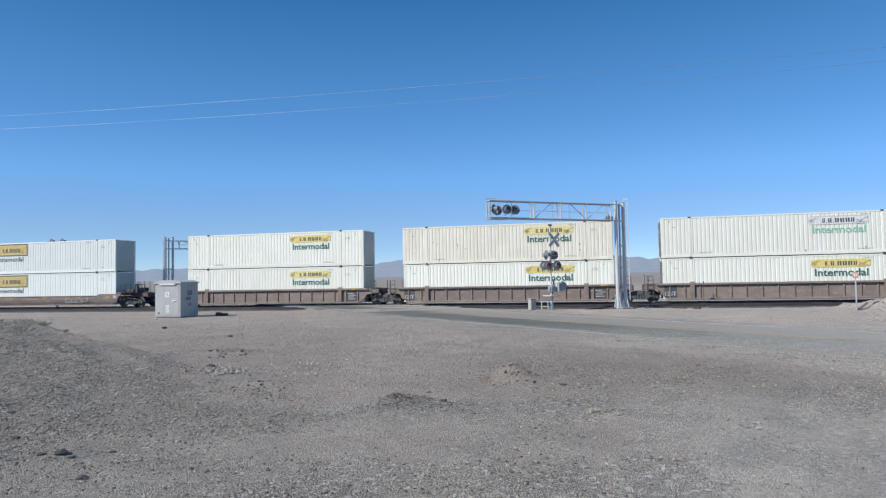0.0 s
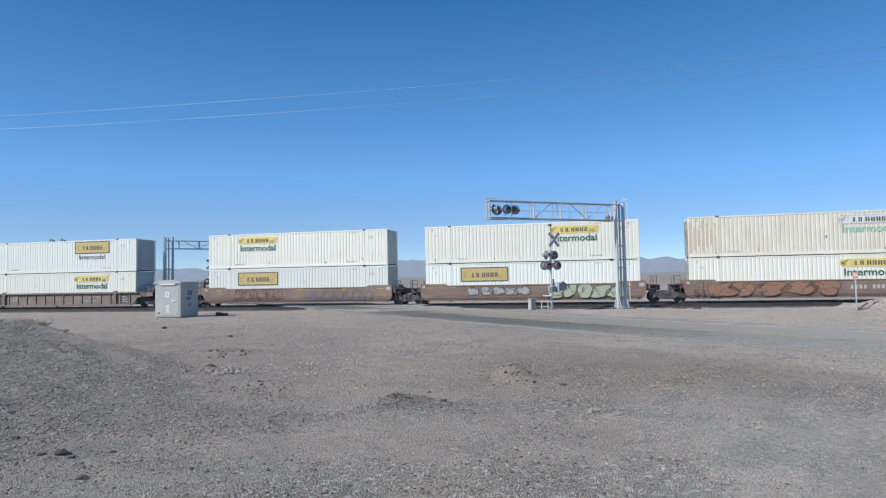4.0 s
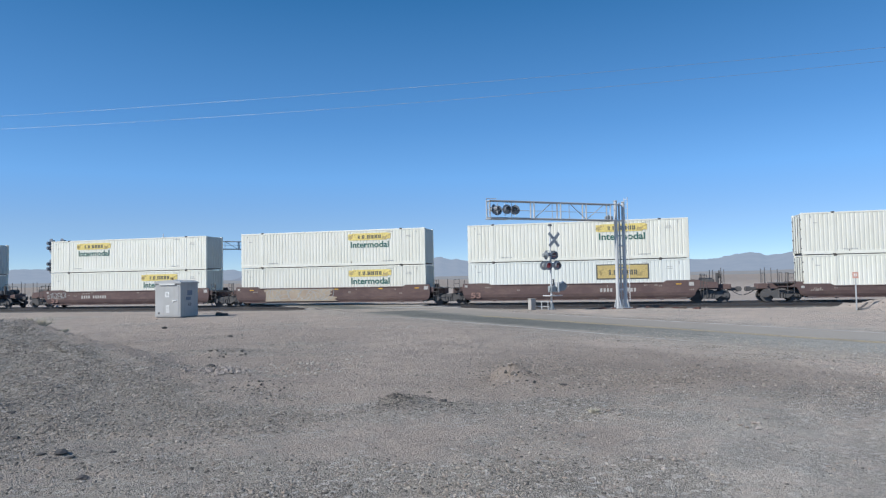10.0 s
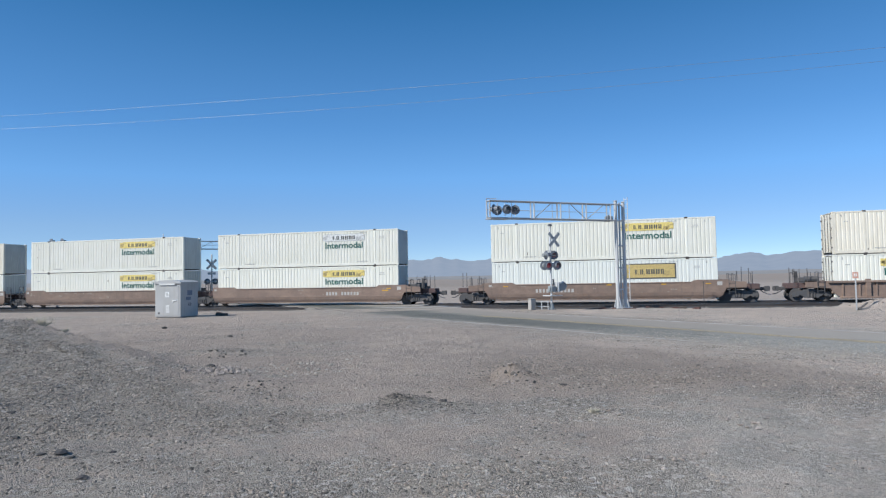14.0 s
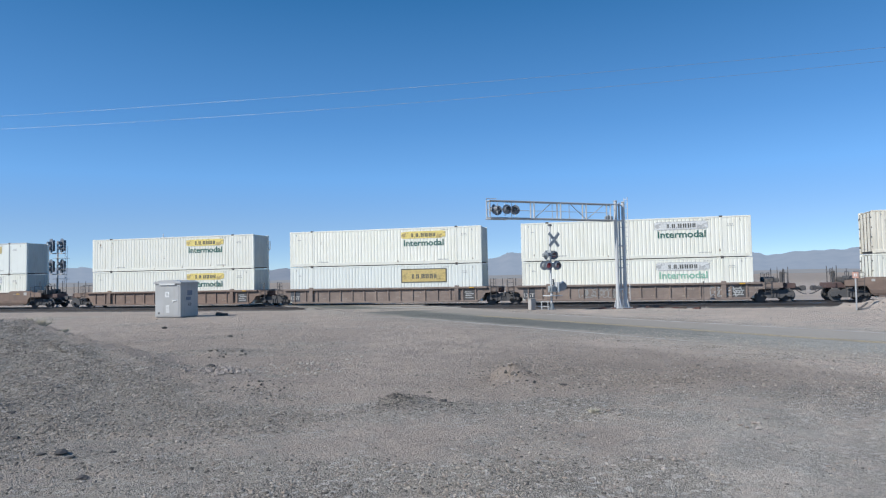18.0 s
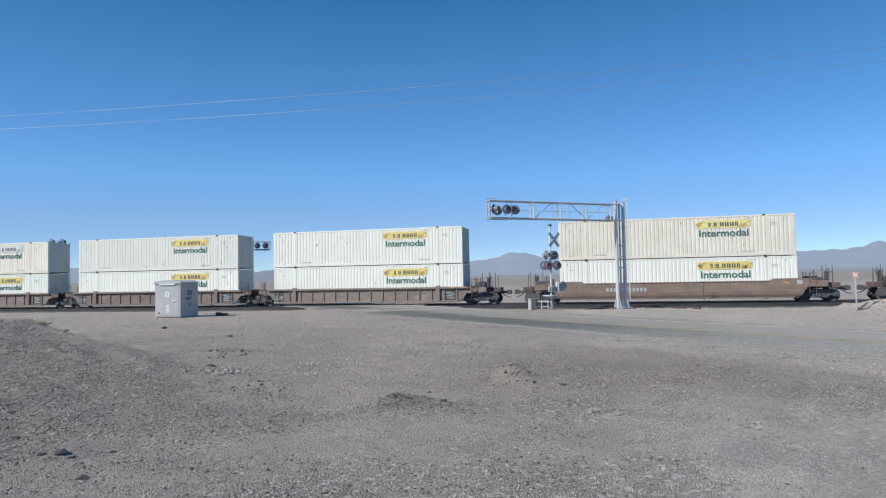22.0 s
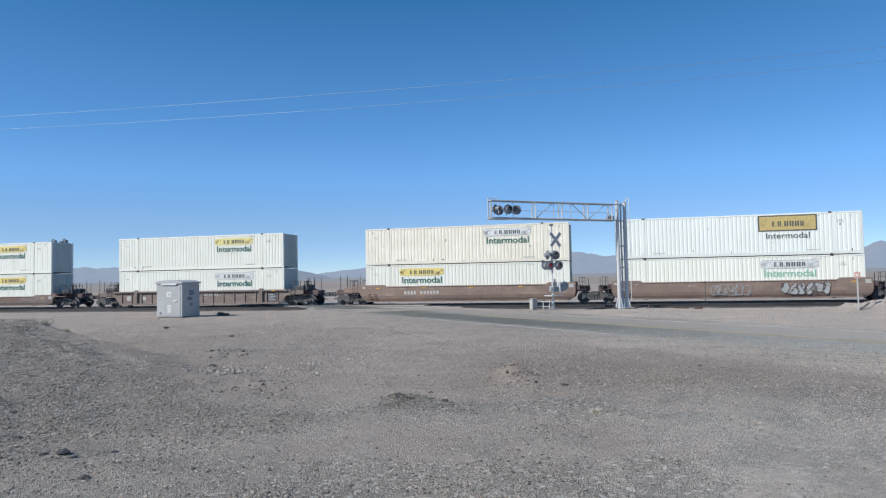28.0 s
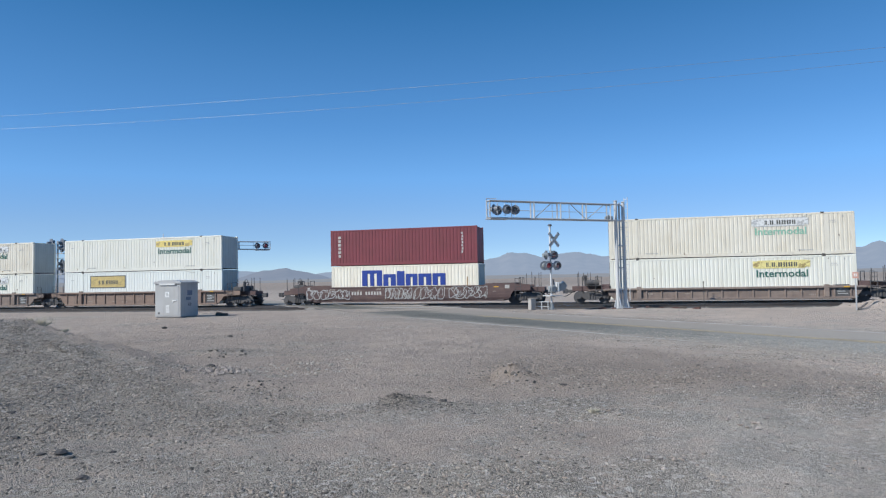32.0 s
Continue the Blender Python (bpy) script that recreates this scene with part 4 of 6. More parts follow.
def logo(root, kind, where, face=-BOX_W / 2 - 0.004):
    """The painted mark on the side. Y yellow banner, W white banner, F white banner with faded word, P framed plaque, Q framed plaque with the word, B pale plaque."""
    x, H = where, BOX_H
    if kind in "YWFZ":
        zt = H - 0.57
        pm = {"Y": YELLOW, "Z": YELLOW_PALE, "W": LOGO_WHITE, "F": LOGO_WHITE}[kind]
        om = ORNAMENT if kind in "YZ" else ORNAMENT_GREY
        part("logo_panel", once(("scroll", kind), lambda: scroll(3.62, 0.56).mesh("logo_panel", pm)), root, "", pose(x, face, zt))
        if kind in "WF":
            stuff("logo_outline", once("outline", lambda: bars([(0, 0.275, 3.4, 0.035), (0, -0.275, 3.3, 0.035), (-1.8, 0, 0.035, 0.5), (1.8, 0, 0.035, 0.5)], ORNAMENT_GREY, "logo_outline")), root, "", pose(x, face - 0.004, zt))
        stuff("logo_ornament", once(("orn", kind in "YZ"), lambda: leaves(1.8, 0.56, om)), root, "", pose(x, face - 0.004, zt))
        stuff("logo_name", once("name_s", lambda: bars(name_blocks(1.95, 0.30), INK, "logo_name")), root, "", pose(x + 0.02, face - 0.005, zt - 0.02))
        wm = {"Y": GREEN, "Z": GREEN, "W": GREEN, "F": GREEN_PALE}[kind]
        part("lettering", once(("word", wm.name), lambda: lettering("Intermodal", 3.25, 0.5, wm, 0.018)), root, "", pose(x + 0.03, face - 0.003, zt - 0.63))
    elif kind in "PQ":
        zt = H - 0.86 if kind == "P" else H - 0.66
        part("logo_frame", once("frame", lambda: bars([(0, 0, 3.72, 1.1)], INK, "logo_frame")), root, "", pose(x, face, zt))
        part("logo_panel", once("plaque", lambda: bars([(0, 0, 3.54, 0.94)], GOLD, "logo_panel")), root, "", pose(x, face - 0.004, zt))
        stuff("logo_ornament", once("orn_p", lambda: leaves(1.72, 0.9, ORNAMENT)), root, "", pose(x, face - 0.008, zt))
        stuff("logo_name", once("name_p", lambda: bars(name_blocks(2.0, 0.36), INK, "logo_name")), root, "", pose(x + 0.03, face - 0.009, zt - 0.05))
        if kind == "Q":
            part("lettering", once("word_q", lambda: lettering("Intermodal", 2.75, 0.40, INK, 0.006)), root, "", pose(x, face - 0.003, zt - 0.86))
    elif kind == "B":
        zt = H - 0.62
        part("logo_panel", once("pale", lambda: bars([(0, 0, 3.6, 0.66)], GOLD_PALE, "logo_panel")), root, "", pose(x, face, zt))
        stuff("logo_name", once("name_b", lambda: bars(name_blocks(2.0, 0.32), INK, "logo_name")), root, "", pose(x + 0.05, face - 0.005, zt))
    if kind in "YWFPQBZ":
        def stencil():
            pieces = [(-7.5, 2.62, 0.06, 0.14), (7.35, 2.62, 0.06, 0.16)]
            for x0, z, cols, h in ((-5.5, 0.36, 9, 0.075), (4.6, 0.36, 9, 0.075), (4.9, 2.68, 6, 0.05), (6.55, 2.32, 4, 0.06), (6.5, 2.2, 5, 0.05), (-7.3, 2.2, 3, 0.06)):
                pieces += [(x0 + 0.1 * c, z, 0.06, h) for c in range(cols)]
            return bars(pieces, INK_SOFT, "marking")
        marks = once("marks", stencil)
        stuff("marking", marks, root, "small grey stencil marks", pose(0, face + 0.002, 0))


def rust_spots(root, seed):
    rs = random.Random(seed)
    if rs.random() < 0.55:
        g = Geo()
        for _ in range(rs.randint(3, 8)):
            x, z, h = rs.uniform(-7.5, 7.5), rs.choice((rs.uniform(0.17, 0.3), rs.uniform(0.2, 0.5), rs.uniform(0.2, 2.7))), rs.uniform(0.05, 0.2)
            w = rs.uniform(0.02, 0.09)
            g.prism([(x - w / 2, z), (x, z - h * 0.2), (x + w / 2, z), (x + w * 0.3, z + h), (x - w * 0.35, z + h * 0.8)], -0.002, 0.002)
        stuff("scrape", g.mesh("scrape", once("rustspot", lambda: plain("rust_scrape", (0.27, 0.19, 0.135), 0.9))), root, "rusty scrapes", pose(0, -BOX_W / 2 - 0.001, 0))


LOADS = []                                       # (root, metres along the train, height)


def container(x, z, paint, mark, where, flip, seed, label, length=BOX_L, flat=False):
    root = thing("shipping_container", on_line(x, FAR_TRACK, z), label, "container", "stacked containers on the train")
    turn = pose(0, 0, 0, 0, 0, 180) if flip else Matrix()
    for nm, me, m, lb in once(("box", length, paint.name, flat), lambda: box_meshes(length, paint, flat, paint.name)):
        part(nm, me, root, lb, turn @ m)
    if mark:
        logo(root, mark, where)
        rust_spots(root, seed)
    LOADS.append((root, x, z))
    return root


# ============ well cars ============
FOLD_Z = 0.72                                      # the sides of a slab-sided car fold inwards below this height


def outline_smooth(front, rear, main):
    """Upper side of a slab-sided well car (x, z): an end over its own truck reaches out as a platform, an end over a shared truck is cut square."""
    top = main + 0.15

    def end(own):
        if own:
            return [(8.43, FOLD_Z), (8.6, 0.98), (9.9, 1.0), (9.9, min(1.4, main - 0.02)), (9.0, min(1.46, main + 0.02)), (8.78, top - 0.04), (8.7, top), (6.5, top), (6.22, main)]
        return [(8.44, FOLD_Z), (8.46, 1.0), (8.46, top - 0.06), (8.4, top), (6.5, top), (6.22, main)]
    return end(front) + [(-x, z) for x, z in end(rear)][::-1]


def lower_side():
    """The folded lower strip of a slab side, leaning inwards and rounding under."""
    g = Geo()
    rows = [(8.43, FOLD_Z, -0.06), (8.36, 0.5, -0.02), (8.15, 0.34, 0.05), (8.0, 0.28, 0.14)]
    vs = [(sx * x, y, z) for x, z, y in rows for sx in (-1, 1)] + [(sx * x, y + 0.1, z) for x, z, y in rows for sx in (-1, 1)]
    fs = []
    for k in range(3):
        fs += [(2 * k, 2 * k + 2, 2 * k + 3, 2 * k + 1), (8 + 2 * k, 8 + 2 * k + 1, 8 + 2 * k + 3, 8 + 2 * k + 2)]
        fs += [(2 * k, 8 + 2 * k, 8 + 2 * k + 2, 2 * k + 2), (2 * k + 1, 2 * k + 3, 8 + 2 * k + 3, 8 + 2 * k + 1)]
    fs += [(0, 1, 9, 8), (6, 14, 15, 7)]
    return g.add(vs, fs)


def stroke(g, pts, w):
    """A brush line of (x, z) points, w wide, as a thin skin."""
    for (x0, z0), (x1, z1) in zip(pts[:-1], pts[1:]):
        d = Vector((x1 - x0, z1 - z0))
        if d.length < 1e-4:
            continue
        n = Vector((-d.y, d.x)).normalized() * w / 2
        e = d.normalized() * w * 0.3
        g.prism([(x0 - e.x - n.x, z0 - e.y - n.y), (x1 + e.x - n.x, z1 + e.y - n.y), (x1 + e.x + n.x, z1 + e.y + n.y), (x0 - e.x + n.x, z0 - e.y + n.y)], -0.0025, 0.0025)


def graffiti(parent, x0, x1, z0, z1, colour, seed, y, weight=0.05, fill=None, count=5):
    """Sprayed loops and bubbles that spell nothing."""
    rs = random.Random(seed)
    g, gf = Geo(), Geo()
    step_x = (x1 - x0) / count
    lim = lambda p: (min(max(p[0], x0), x1), min(max(p[1], z0), z1))
    for k in range(count):
        cx, cz = x0 + (k + 0.5) * step_x, (z0 + z1) / 2 + rs.uniform(-0.08, 0.08)
        rx, rz = step_x * rs.uniform(0.5, 0.7), (z1 - z0) / 2 * rs.uniform(0.85, 1.1)
        ph, m1, m2 = rs.uniform(0, 6), rs.randint(2, 5), rs.uniform(0.15, 0.4)
        ring = [lim((cx + rx * (1 + m2 * math.sin(m1 * a + ph)) * math.cos(a) + 0.25 * rz * math.sin(a), cz + rz * (1 + m2 * math.cos(m1 * a + ph)) * math.sin(a))) for a in [i * math.pi / 11 for i in range(23)]]
        stroke(g, ring, weight)
        for _ in range(2):
            p = (cx + rx * rs.uniform(-0.5, 0.5), cz + rz * rs.uniform(-0.8, 0.8))
            inner = [p]
            for _ in range(4):
                p = lim((p[0] + rx * rs.uniform(-0.6, 0.6), p[1] + rz * rs.uniform(-0.9, 0.9)))
                inner.append(p)
            stroke(g, inner, weight * rs.uniform(0.6, 1.0))
        if fill:
            cen = (sum(p[0] for p in ring) / len(ring), sum(p[1] for p in ring) / len(ring))
            for p, q in zip(ring[:-1], ring[1:]):
                if abs(p[0] - q[0]) + abs(p[1] - q[1]) > 1e-3:
                    gf.add([(cen[0], 0, cen[1]), (p[0], 0, p[1]), (q[0], 0, q[1])], [(0, 1, 2)])
    line = "black" if fill and colour == fill else colour
    ob = stuff("graffiti", g.mesh("graffiti", GRAF[line]), parent, line + " sprayed graffiti lines", pose(0, y - 0.006 - 0.001 * (seed % 3), 0))
    if fill:
        part("graffiti_fill", gf.mesh("graffiti_fill", GRAF[fill]), parent, fill + " sprayed graffiti fill", pose(0, y - 0.003, 0))
    return ob


def truck(parent, x):
    """A two-axle freight truck: side frames, bolster, wheels, axles and springs."""
    def wheel():
        g = Geo()
        prof = [(0.455, -0.068), (0.455, -0.05), (0.425, -0.045), (0.42, 0.06), (0.36, 0.065), (0.34, 0.02), (0.16, 0.0), (0.12, 0.06), (0.0, 0.06)]
        n = 20
        vs = [(r * math.cos(2 * math.pi * i / n), y, r * math.sin(2 * math.pi * i / n)) for r, y in prof for i in range(n)]
        fs = [(k * n + i, k * n + (i + 1) % n, (k + 1) * n + (i + 1) % n, (k + 1) * n + i) for k in range(len(prof) - 1) for i in range(n)]
        return smooth(g.add(vs, fs + [tuple(range(n))]).mesh("wheel", GRIME))

    def frame_side():
        top = [(-1.25, 0.40), (-1.2, 0.30), (-0.98, 0.28), (-0.7, 0.42), (-0.42, 0.22), (0.42, 0.22), (0.7, 0.42), (0.98, 0.28), (1.2, 0.30), (1.25, 0.40), (1.18, 0.60), (0.7, 0.66), (0.4, 0.80), (-0.4, 0.80), (-0.7, 0.66), (-1.18, 0.60)]
        g = Geo().prism(top, -0.07, 0.07)
        for s in (-1, 1):
            g.tube((s * 0.89, -0.14, 0.42), (s * 0.89, 0.0, 0.42), 0.11, 10)
        return g.mesh("side_frame", GRIME)

    tr = part("truck", once("bolster", lambda: Geo().box(-0.22, 0.22, -1.15, 1.15, 0.55, 0.82, 0.03).mesh("truck", GRIME)), parent, "two-axle freight truck in black grime", pose(x, 0, 0))
    for s in (-1, 1):
        part("side_frame", once("side_frame", frame_side), tr, "", pose(0, s * 1.0, 0))
        for k in (-1, 1):
            part("wheel", once("wheel", wheel), tr, "", pose(k * 0.89, s * 0.76, 0.42, 0, 0, 0 if s < 0 else 180))
    sp = once("spring", lambda: Geo().tube((-0.14, 0, 0.24), (-0.14, 0, 0.6), 0.075, 8).tube((0.06, 0, 0.24), (0.06, 0, 0.6), 0.075, 8).tube((0.24, 0, 0.24), (0.24, 0, 0.6), 0.06, 8).mesh("spring_nest", GRIME))
    for s in (-1, 1):
        part("spring_nest", sp, tr, "", pose(-0.03, s * 1.06, 0))
    ax = once("axle", lambda: Geo().tube((0, -0.98, 0.42), (0, 0.98, 0.42), 0.085, 8).mesh("axle", GRIME))
    for k in (-1, 1):
        part("axle", ax, tr, "", pose(k * 0.89, 0, 0))
    return tr


def rib_cage(paint, h):
    """Posts of a rib-sided car."""
    return once(("rib", paint.name, h), lambda: Geo().box(-0.05, 0.05, -0.085, 0.0, 0.28, h - 0.14, 0.012).mesh("rib", paint))


def end_gear(car, sgn, coupled, paint, seed):
    """Platform, rails, brake stand, hose and coupler at one end; sgn +1 for the leading end."""
    rs = random.Random(seed)
    reach = 10.9 if coupled else 9.5
    flip = Matrix() if sgn > 0 else pose(0, 0, 0, 0, 0, 180)
    g = Geo().box(8.2, reach - (0.0 if coupled else 0.05), -0.62, 0.62, 0.86, 1.24, 0.03)
    g.box(8.15, 8.75, -1.4, 1.4, 0.98, 1.34, 0.02)
    part("centre_sill", once(("sill", coupled, paint.name), lambda: g.mesh("centre_sill", RUST_MAROON)), car, "", flip)
    deck = Geo()
    for i in range(5):
        a = 8.75 + i * 0.235
        if a + 0.2 < reach:
            deck.box(a, a + 0.19, -1.42, 1.42, 1.24, 1.285, 0.006)
    part("walkway", once(("deck", coupled), lambda: deck.mesh("walkway", GRIME)), car, "dark slatted end platform", flip)
    up = once("upright", lambda: Geo().line([(0, 0, 1.28), (0, 0, 2.35)], 0.024, 6).box(-0.05, 0.05, -0.05, 0.05, 1.24, 1.30, 0.008).mesh("upright", GRIME))
    hr = once("handrail", lambda: Geo().line([(0, -1.36, 1.2), (0, -1.36, 1.98), (0, -0.55, 1.98), (0, -0.55, 1.24)], 0.022, 6).mesh("handrail", GRIME))
    if not coupled:
        for xx, yy in ((8.95, -1.25), (9.3, 0.9)):
            part("upright", up, car, "", flip @ pose(xx, yy, -0.45 + rs.uniform(-0.1, 0.1)))
    if coupled:
        part("handrail", hr, car, "", flip @ pose(9.05, 0, 0))
        part("handrail", hr, car, "", flip @ pose(9.05, 0, 0, 0, 0, 180))
        part("handrail", hr, car, "", flip @ pose(10.2, 0, 0))
        for xx, yy in ((9.6, -1.3), (10.45, -0.5), (10.45, 0.9), (9.7, 1.2)):
            part("upright", up, car, "", flip @ pose(xx, yy, rs.uniform(-0.25, 0.1)))
        cp = once("coupler", lambda: Geo().box(10.7, 11.35, -0.11, 0.11, 0.76, 0.98, 0.03).prism([(11.3, 0.68), (11.62, 0.72), (11.66, 0.85), (11.62, 1.02), (11.3, 1.05)], -0.17, 0.14).tube((11.56, 0.12, 0.7), (11.56, 0.12, 1.05), 0.07, 8).mesh("coupler", GRIME))
        part("coupler", cp, car, "knuckle coupler in dark steel", flip)
        hose = once("hose", lambda: Geo().line([(10.85, -0.3, 0.9), (11.1, -0.33, 0.66), (11.4, -0.34, 0.5), (11.63, -0.34, 0.46)], 0.032, 6).mesh("air_hose", BLACK))
        part("air_hose", hose, car, "black rubber air hose", flip)
        lev = once("lever", lambda: Geo().line([(10.7, -1.4, 1.05), (10.85, -1.35, 0.9), (10.95, -0.3, 0.95)], 0.018, 5).mesh("uncoupling_lever", GRIME))
        part("uncoupling_lever", lev, car, "", flip)
        if rs.random() < 0.65:
            bs = once("brake", lambda: Geo().box(9.85, 10.05, -0.9, -0.7, 1.24, 2.05, 0.02).mesh("brake_stand", GRIME))
            stand = part("brake_stand", bs, car, "dark hand brake housing", flip)

            def ring():
                gg = Geo()
                pts = [(0, 0.28 * math.cos(i * math.pi / 8), 0.28 * math.sin(i * math.pi / 8)) for i in range(17)]
                gg.line(pts, 0.02, 5)
                for a in (0, 2.1, 4.2):
                    gg.tube((0, 0, 0), (0, 0.28 * math.cos(a), 0.28 * math.sin(a)), 0.015, 5)
                return gg.mesh("brake_wheel", GRIME)
            part("brake_wheel", once("bwheel", ring), stand, "", pose(10.1, -0.8, 1.95))
            box_ = once("valve", lambda: Geo().box(8.95, 9.75, -1.0, 0.4, 1.28, 1.62, 0.05).tube((8.9, 0.75, 1.5), (9.8, 0.75, 1.5), 0.2, 10).mesh("air_reservoir", GRIME))
            part("air_reservoir", box_, car, "dark air tank and valve box", flip)
    lad = once("ladder", lambda: Geo().line([(0, 0, 0.55), (0, 0, 1.95)], 0.02, 5).line([(0.42, 0, 0.55), (0.42, 0, 1.95)], 0.02, 5).line([(0, 0, 0.7), (0.42, 0, 0.7)], 0.017, 5)
               .line([(0, 0, 1.0), (0.42, 0, 1.0)], 0.017, 5).line([(0, 0, 1.3), (0.42, 0, 1.3)], 0.017, 5).line([(0, 0, 1.6), (0.42, 0, 1.6)], 0.017, 5).line([(0, 0, 1.9), (0.42, 0, 1.9)], 0.017, 5).mesh("ladder", GRIME))
    part("ladder", lad, car, "", pose(sgn * 8.95 - 0.2, -1.5, 0))


def well_car(x, style, paint, front, rear, seed, label, marks=(), low=False):
    car = thing("well_car", on_line(x, FAR_TRACK, RAIL_Z), label, "railway wagon", "well cars of the train")
    fe, re = (9.9 if front else 9.35), (9.9 if rear else 9.35)
    ys = -1.50
    h = (1.04 if low else 1.43) if style == "slab" else (1.04 if low else 1.36)     # height of the side over the rail
    if style == "slab":
        me = once(("slab", paint.name, front, rear, h), lambda: Geo().prism(outline_smooth(front, rear, h), -0.06, 0.06).mesh("side_sill", paint))
        under = once(("under", paint.name), lambda: smooth(lower_side().mesh("lower_side", paint), 12))
        for y, r in ((-1.44, 0), (1.44, 180)):
            part("side_sill", me, car, "", pose(0, y, 0))
            part("lower_side", under, car, "", pose(0, y, 0, 0, 0, r))
        cap = once(("cap", paint.name, h), lambda: Geo().box(-6.2, 6.2, -0.10, 0.08, h - 0.05, h + 0.025, 0.015).mesh("top_chord", paint))
        foot = once(("foot", paint.name), lambda: Geo().box(-7.85, 7.85, 0.02, 0.16, 0.24, 0.31, 0.015).mesh("bottom_chord", paint))
    else:
        poly = [(-7.75, 0.2), (7.75, 0.2), (8.1, 0.5), (8.35, 0.85), (fe, 0.95), (fe, h - 0.06), (8.4, h - 0.02), (-8.4, h - 0.02), (-re, h - 0.06), (-re, 0.95), (-8.35, 0.85), (-8.1, 0.5)]
        me = once(("ribs", paint.name, fe, re, h), lambda: Geo().prism(poly, -0.03, 0.03).mesh("side_plate", paint))
        for y in (-1.41, 1.41):
            part("side_plate", me, car, "", pose(0, y, 0))
        cap = once(("rcap", paint.name, h), lambda: Geo().box(-8.5, 8.5, -0.16, 0.06, h - 0.15, h, 0.02).mesh("top_chord", paint))
        foot = once(("rfoot", paint.name), lambda: Geo().box(-7.8, 7.8, -0.14, 0.06, 0.16, 0.30, 0.02).mesh("bottom_chord", paint))
        rib = rib_cage(paint, h)
        for i in range(16):
            part("rib", rib, car, "", pose(-7.6 + i * 1.0133, -1.42, 0))
        for i in range(0, 16, 3):
            part("rib", rib, car, "", pose(-7.6 + i * 1.0133, 1.42, 0, 0, 0, 180))
        for s in (-1, 1):
            part("end_post", once(("ep", paint.name, h), lambda: Geo().box(-0.16, 0.16, -0.17, 0.0, 0.3, h + 0.1, 0.02).mesh("end_post", paint)), car, "", pose(s * 6.1, -1.42, 0))
    for s, r in ((-1, 0), (1, 180)):
        part("top_chord", cap, car, "", pose(0, s * 1.44, 0, 0, 0, r))
        part("bottom_chord", foot, car, "", pose(0, s * 1.44, 0, 0, 0, r))
    beam = once("cross_beam", lambda: Geo().box(-0.25, 0.25, -1.4, 1.4, 0.24, 0.35, 0.01).mesh("cross_beam", GRIME))
    for bx in (-7.6, -6.0, -2.0, 2.0, 6.0, 7.6):
        part("cross_beam", beam, car, "", pose(bx, 0, 0))
    bulk = once(("bulk", paint.name), lambda: Geo().box(8.16, 8.24, -1.38, 1.38, 0.5, 1.32, 0.01).mesh("bulkhead", paint))
    part("bulkhead", bulk, car)
    part("bulkhead", bulk, car, "", pose(0, 0, 0, 0, 0, 180))
    end_gear(car, 1, front, paint, seed)
    end_gear(car, -1, rear, paint, seed + 500)
    if front:
        truck(car, 9.45)
    truck(car, -9.45 if rear else -9.63)
    # small marks
    face = ys - 0.004 if style == "slab" else ys + 0.055
    refl = once("reflector", lambda: bars([(0, 0, 0.36, 0.07)], REFLECT_Y, "reflector"))
    rs = random.Random(seed)
    for rx in (-7.0, -3.2, 0.6, 4.4, 7.4) if style == "slab" and seed % 3 == 0 else (7.3,):
        part("reflector", refl, car, "small yellow reflector", pose(rx, face - 0.002 if style == "slab" else -1.612, h - 0.12 if style == "slab" else h - 0.08))
    if style == "slab":
        part("placard", once("placard", lambda: bars([(0, 0, 0.34, 0.26)], MARK_WHITE, "placard")), car, "small white placard", pose(8.15, face - 0.002, h - 0.12))
        part("placard", once("placard_s", lambda: bars([(0, 0, 0.22, 0.16)], MARK_WHITE, "placard")), car, "small white placard", pose(-8.2, face - 0.002, h - 0.06))
    else:
        part("label_board", once("board", lambda: bars([(0, 0, 0.86, 0.8)], GRIME, "label_board")), car, "black stencil board", pose(7.08, -1.446, 0.72))
        part("label_lines", once("lines", lambda: bars([(-0.1, 0.22, 0.5, 0.05), (0.05, 0.08, 0.6, 0.05), (-0.08, -0.06, 0.5, 0.05), (0.0, -0.22, 0.62, 0.05)], ORNAMENT_GREY, "label_lines")), car, "rows of white stencil marks", pose(7.08, -1.452, 0.72))
    bits = []
    for _ in range(rs.randint(7, 13)):
        bx, bz = rs.uniform(-8.2, 8.2), rs.choice((rs.uniform(h - 0.2, h - 0.1), rs.uniform(0.75, h - 0.1))) if style == "slab" else rs.uniform(0.45, 1.1)
        n_ = rs.randint(1, 4)
        bits += [(bx + 0.12 * k, bz, rs.uniform(0.05, 0.1), rs.uniform(0.05, 0.13)) for k in range(n_)]
    stuff("stencil", bars(bits, once("dull", lambda: plain("dull_stencil", (0.36, 0.31, 0.27), 0.8)), "stencil"), car, "small worn stencil marks", pose(0, face - 0.001 if style == "slab" else -1.443, 0))
    shrink = (h - 0.3) / 1.32 if style == "slab" else 1.0
    up = lambda z: 0.3 + (z - 0.3) * shrink                        # heights of the marks, given for a side 1.62 m high
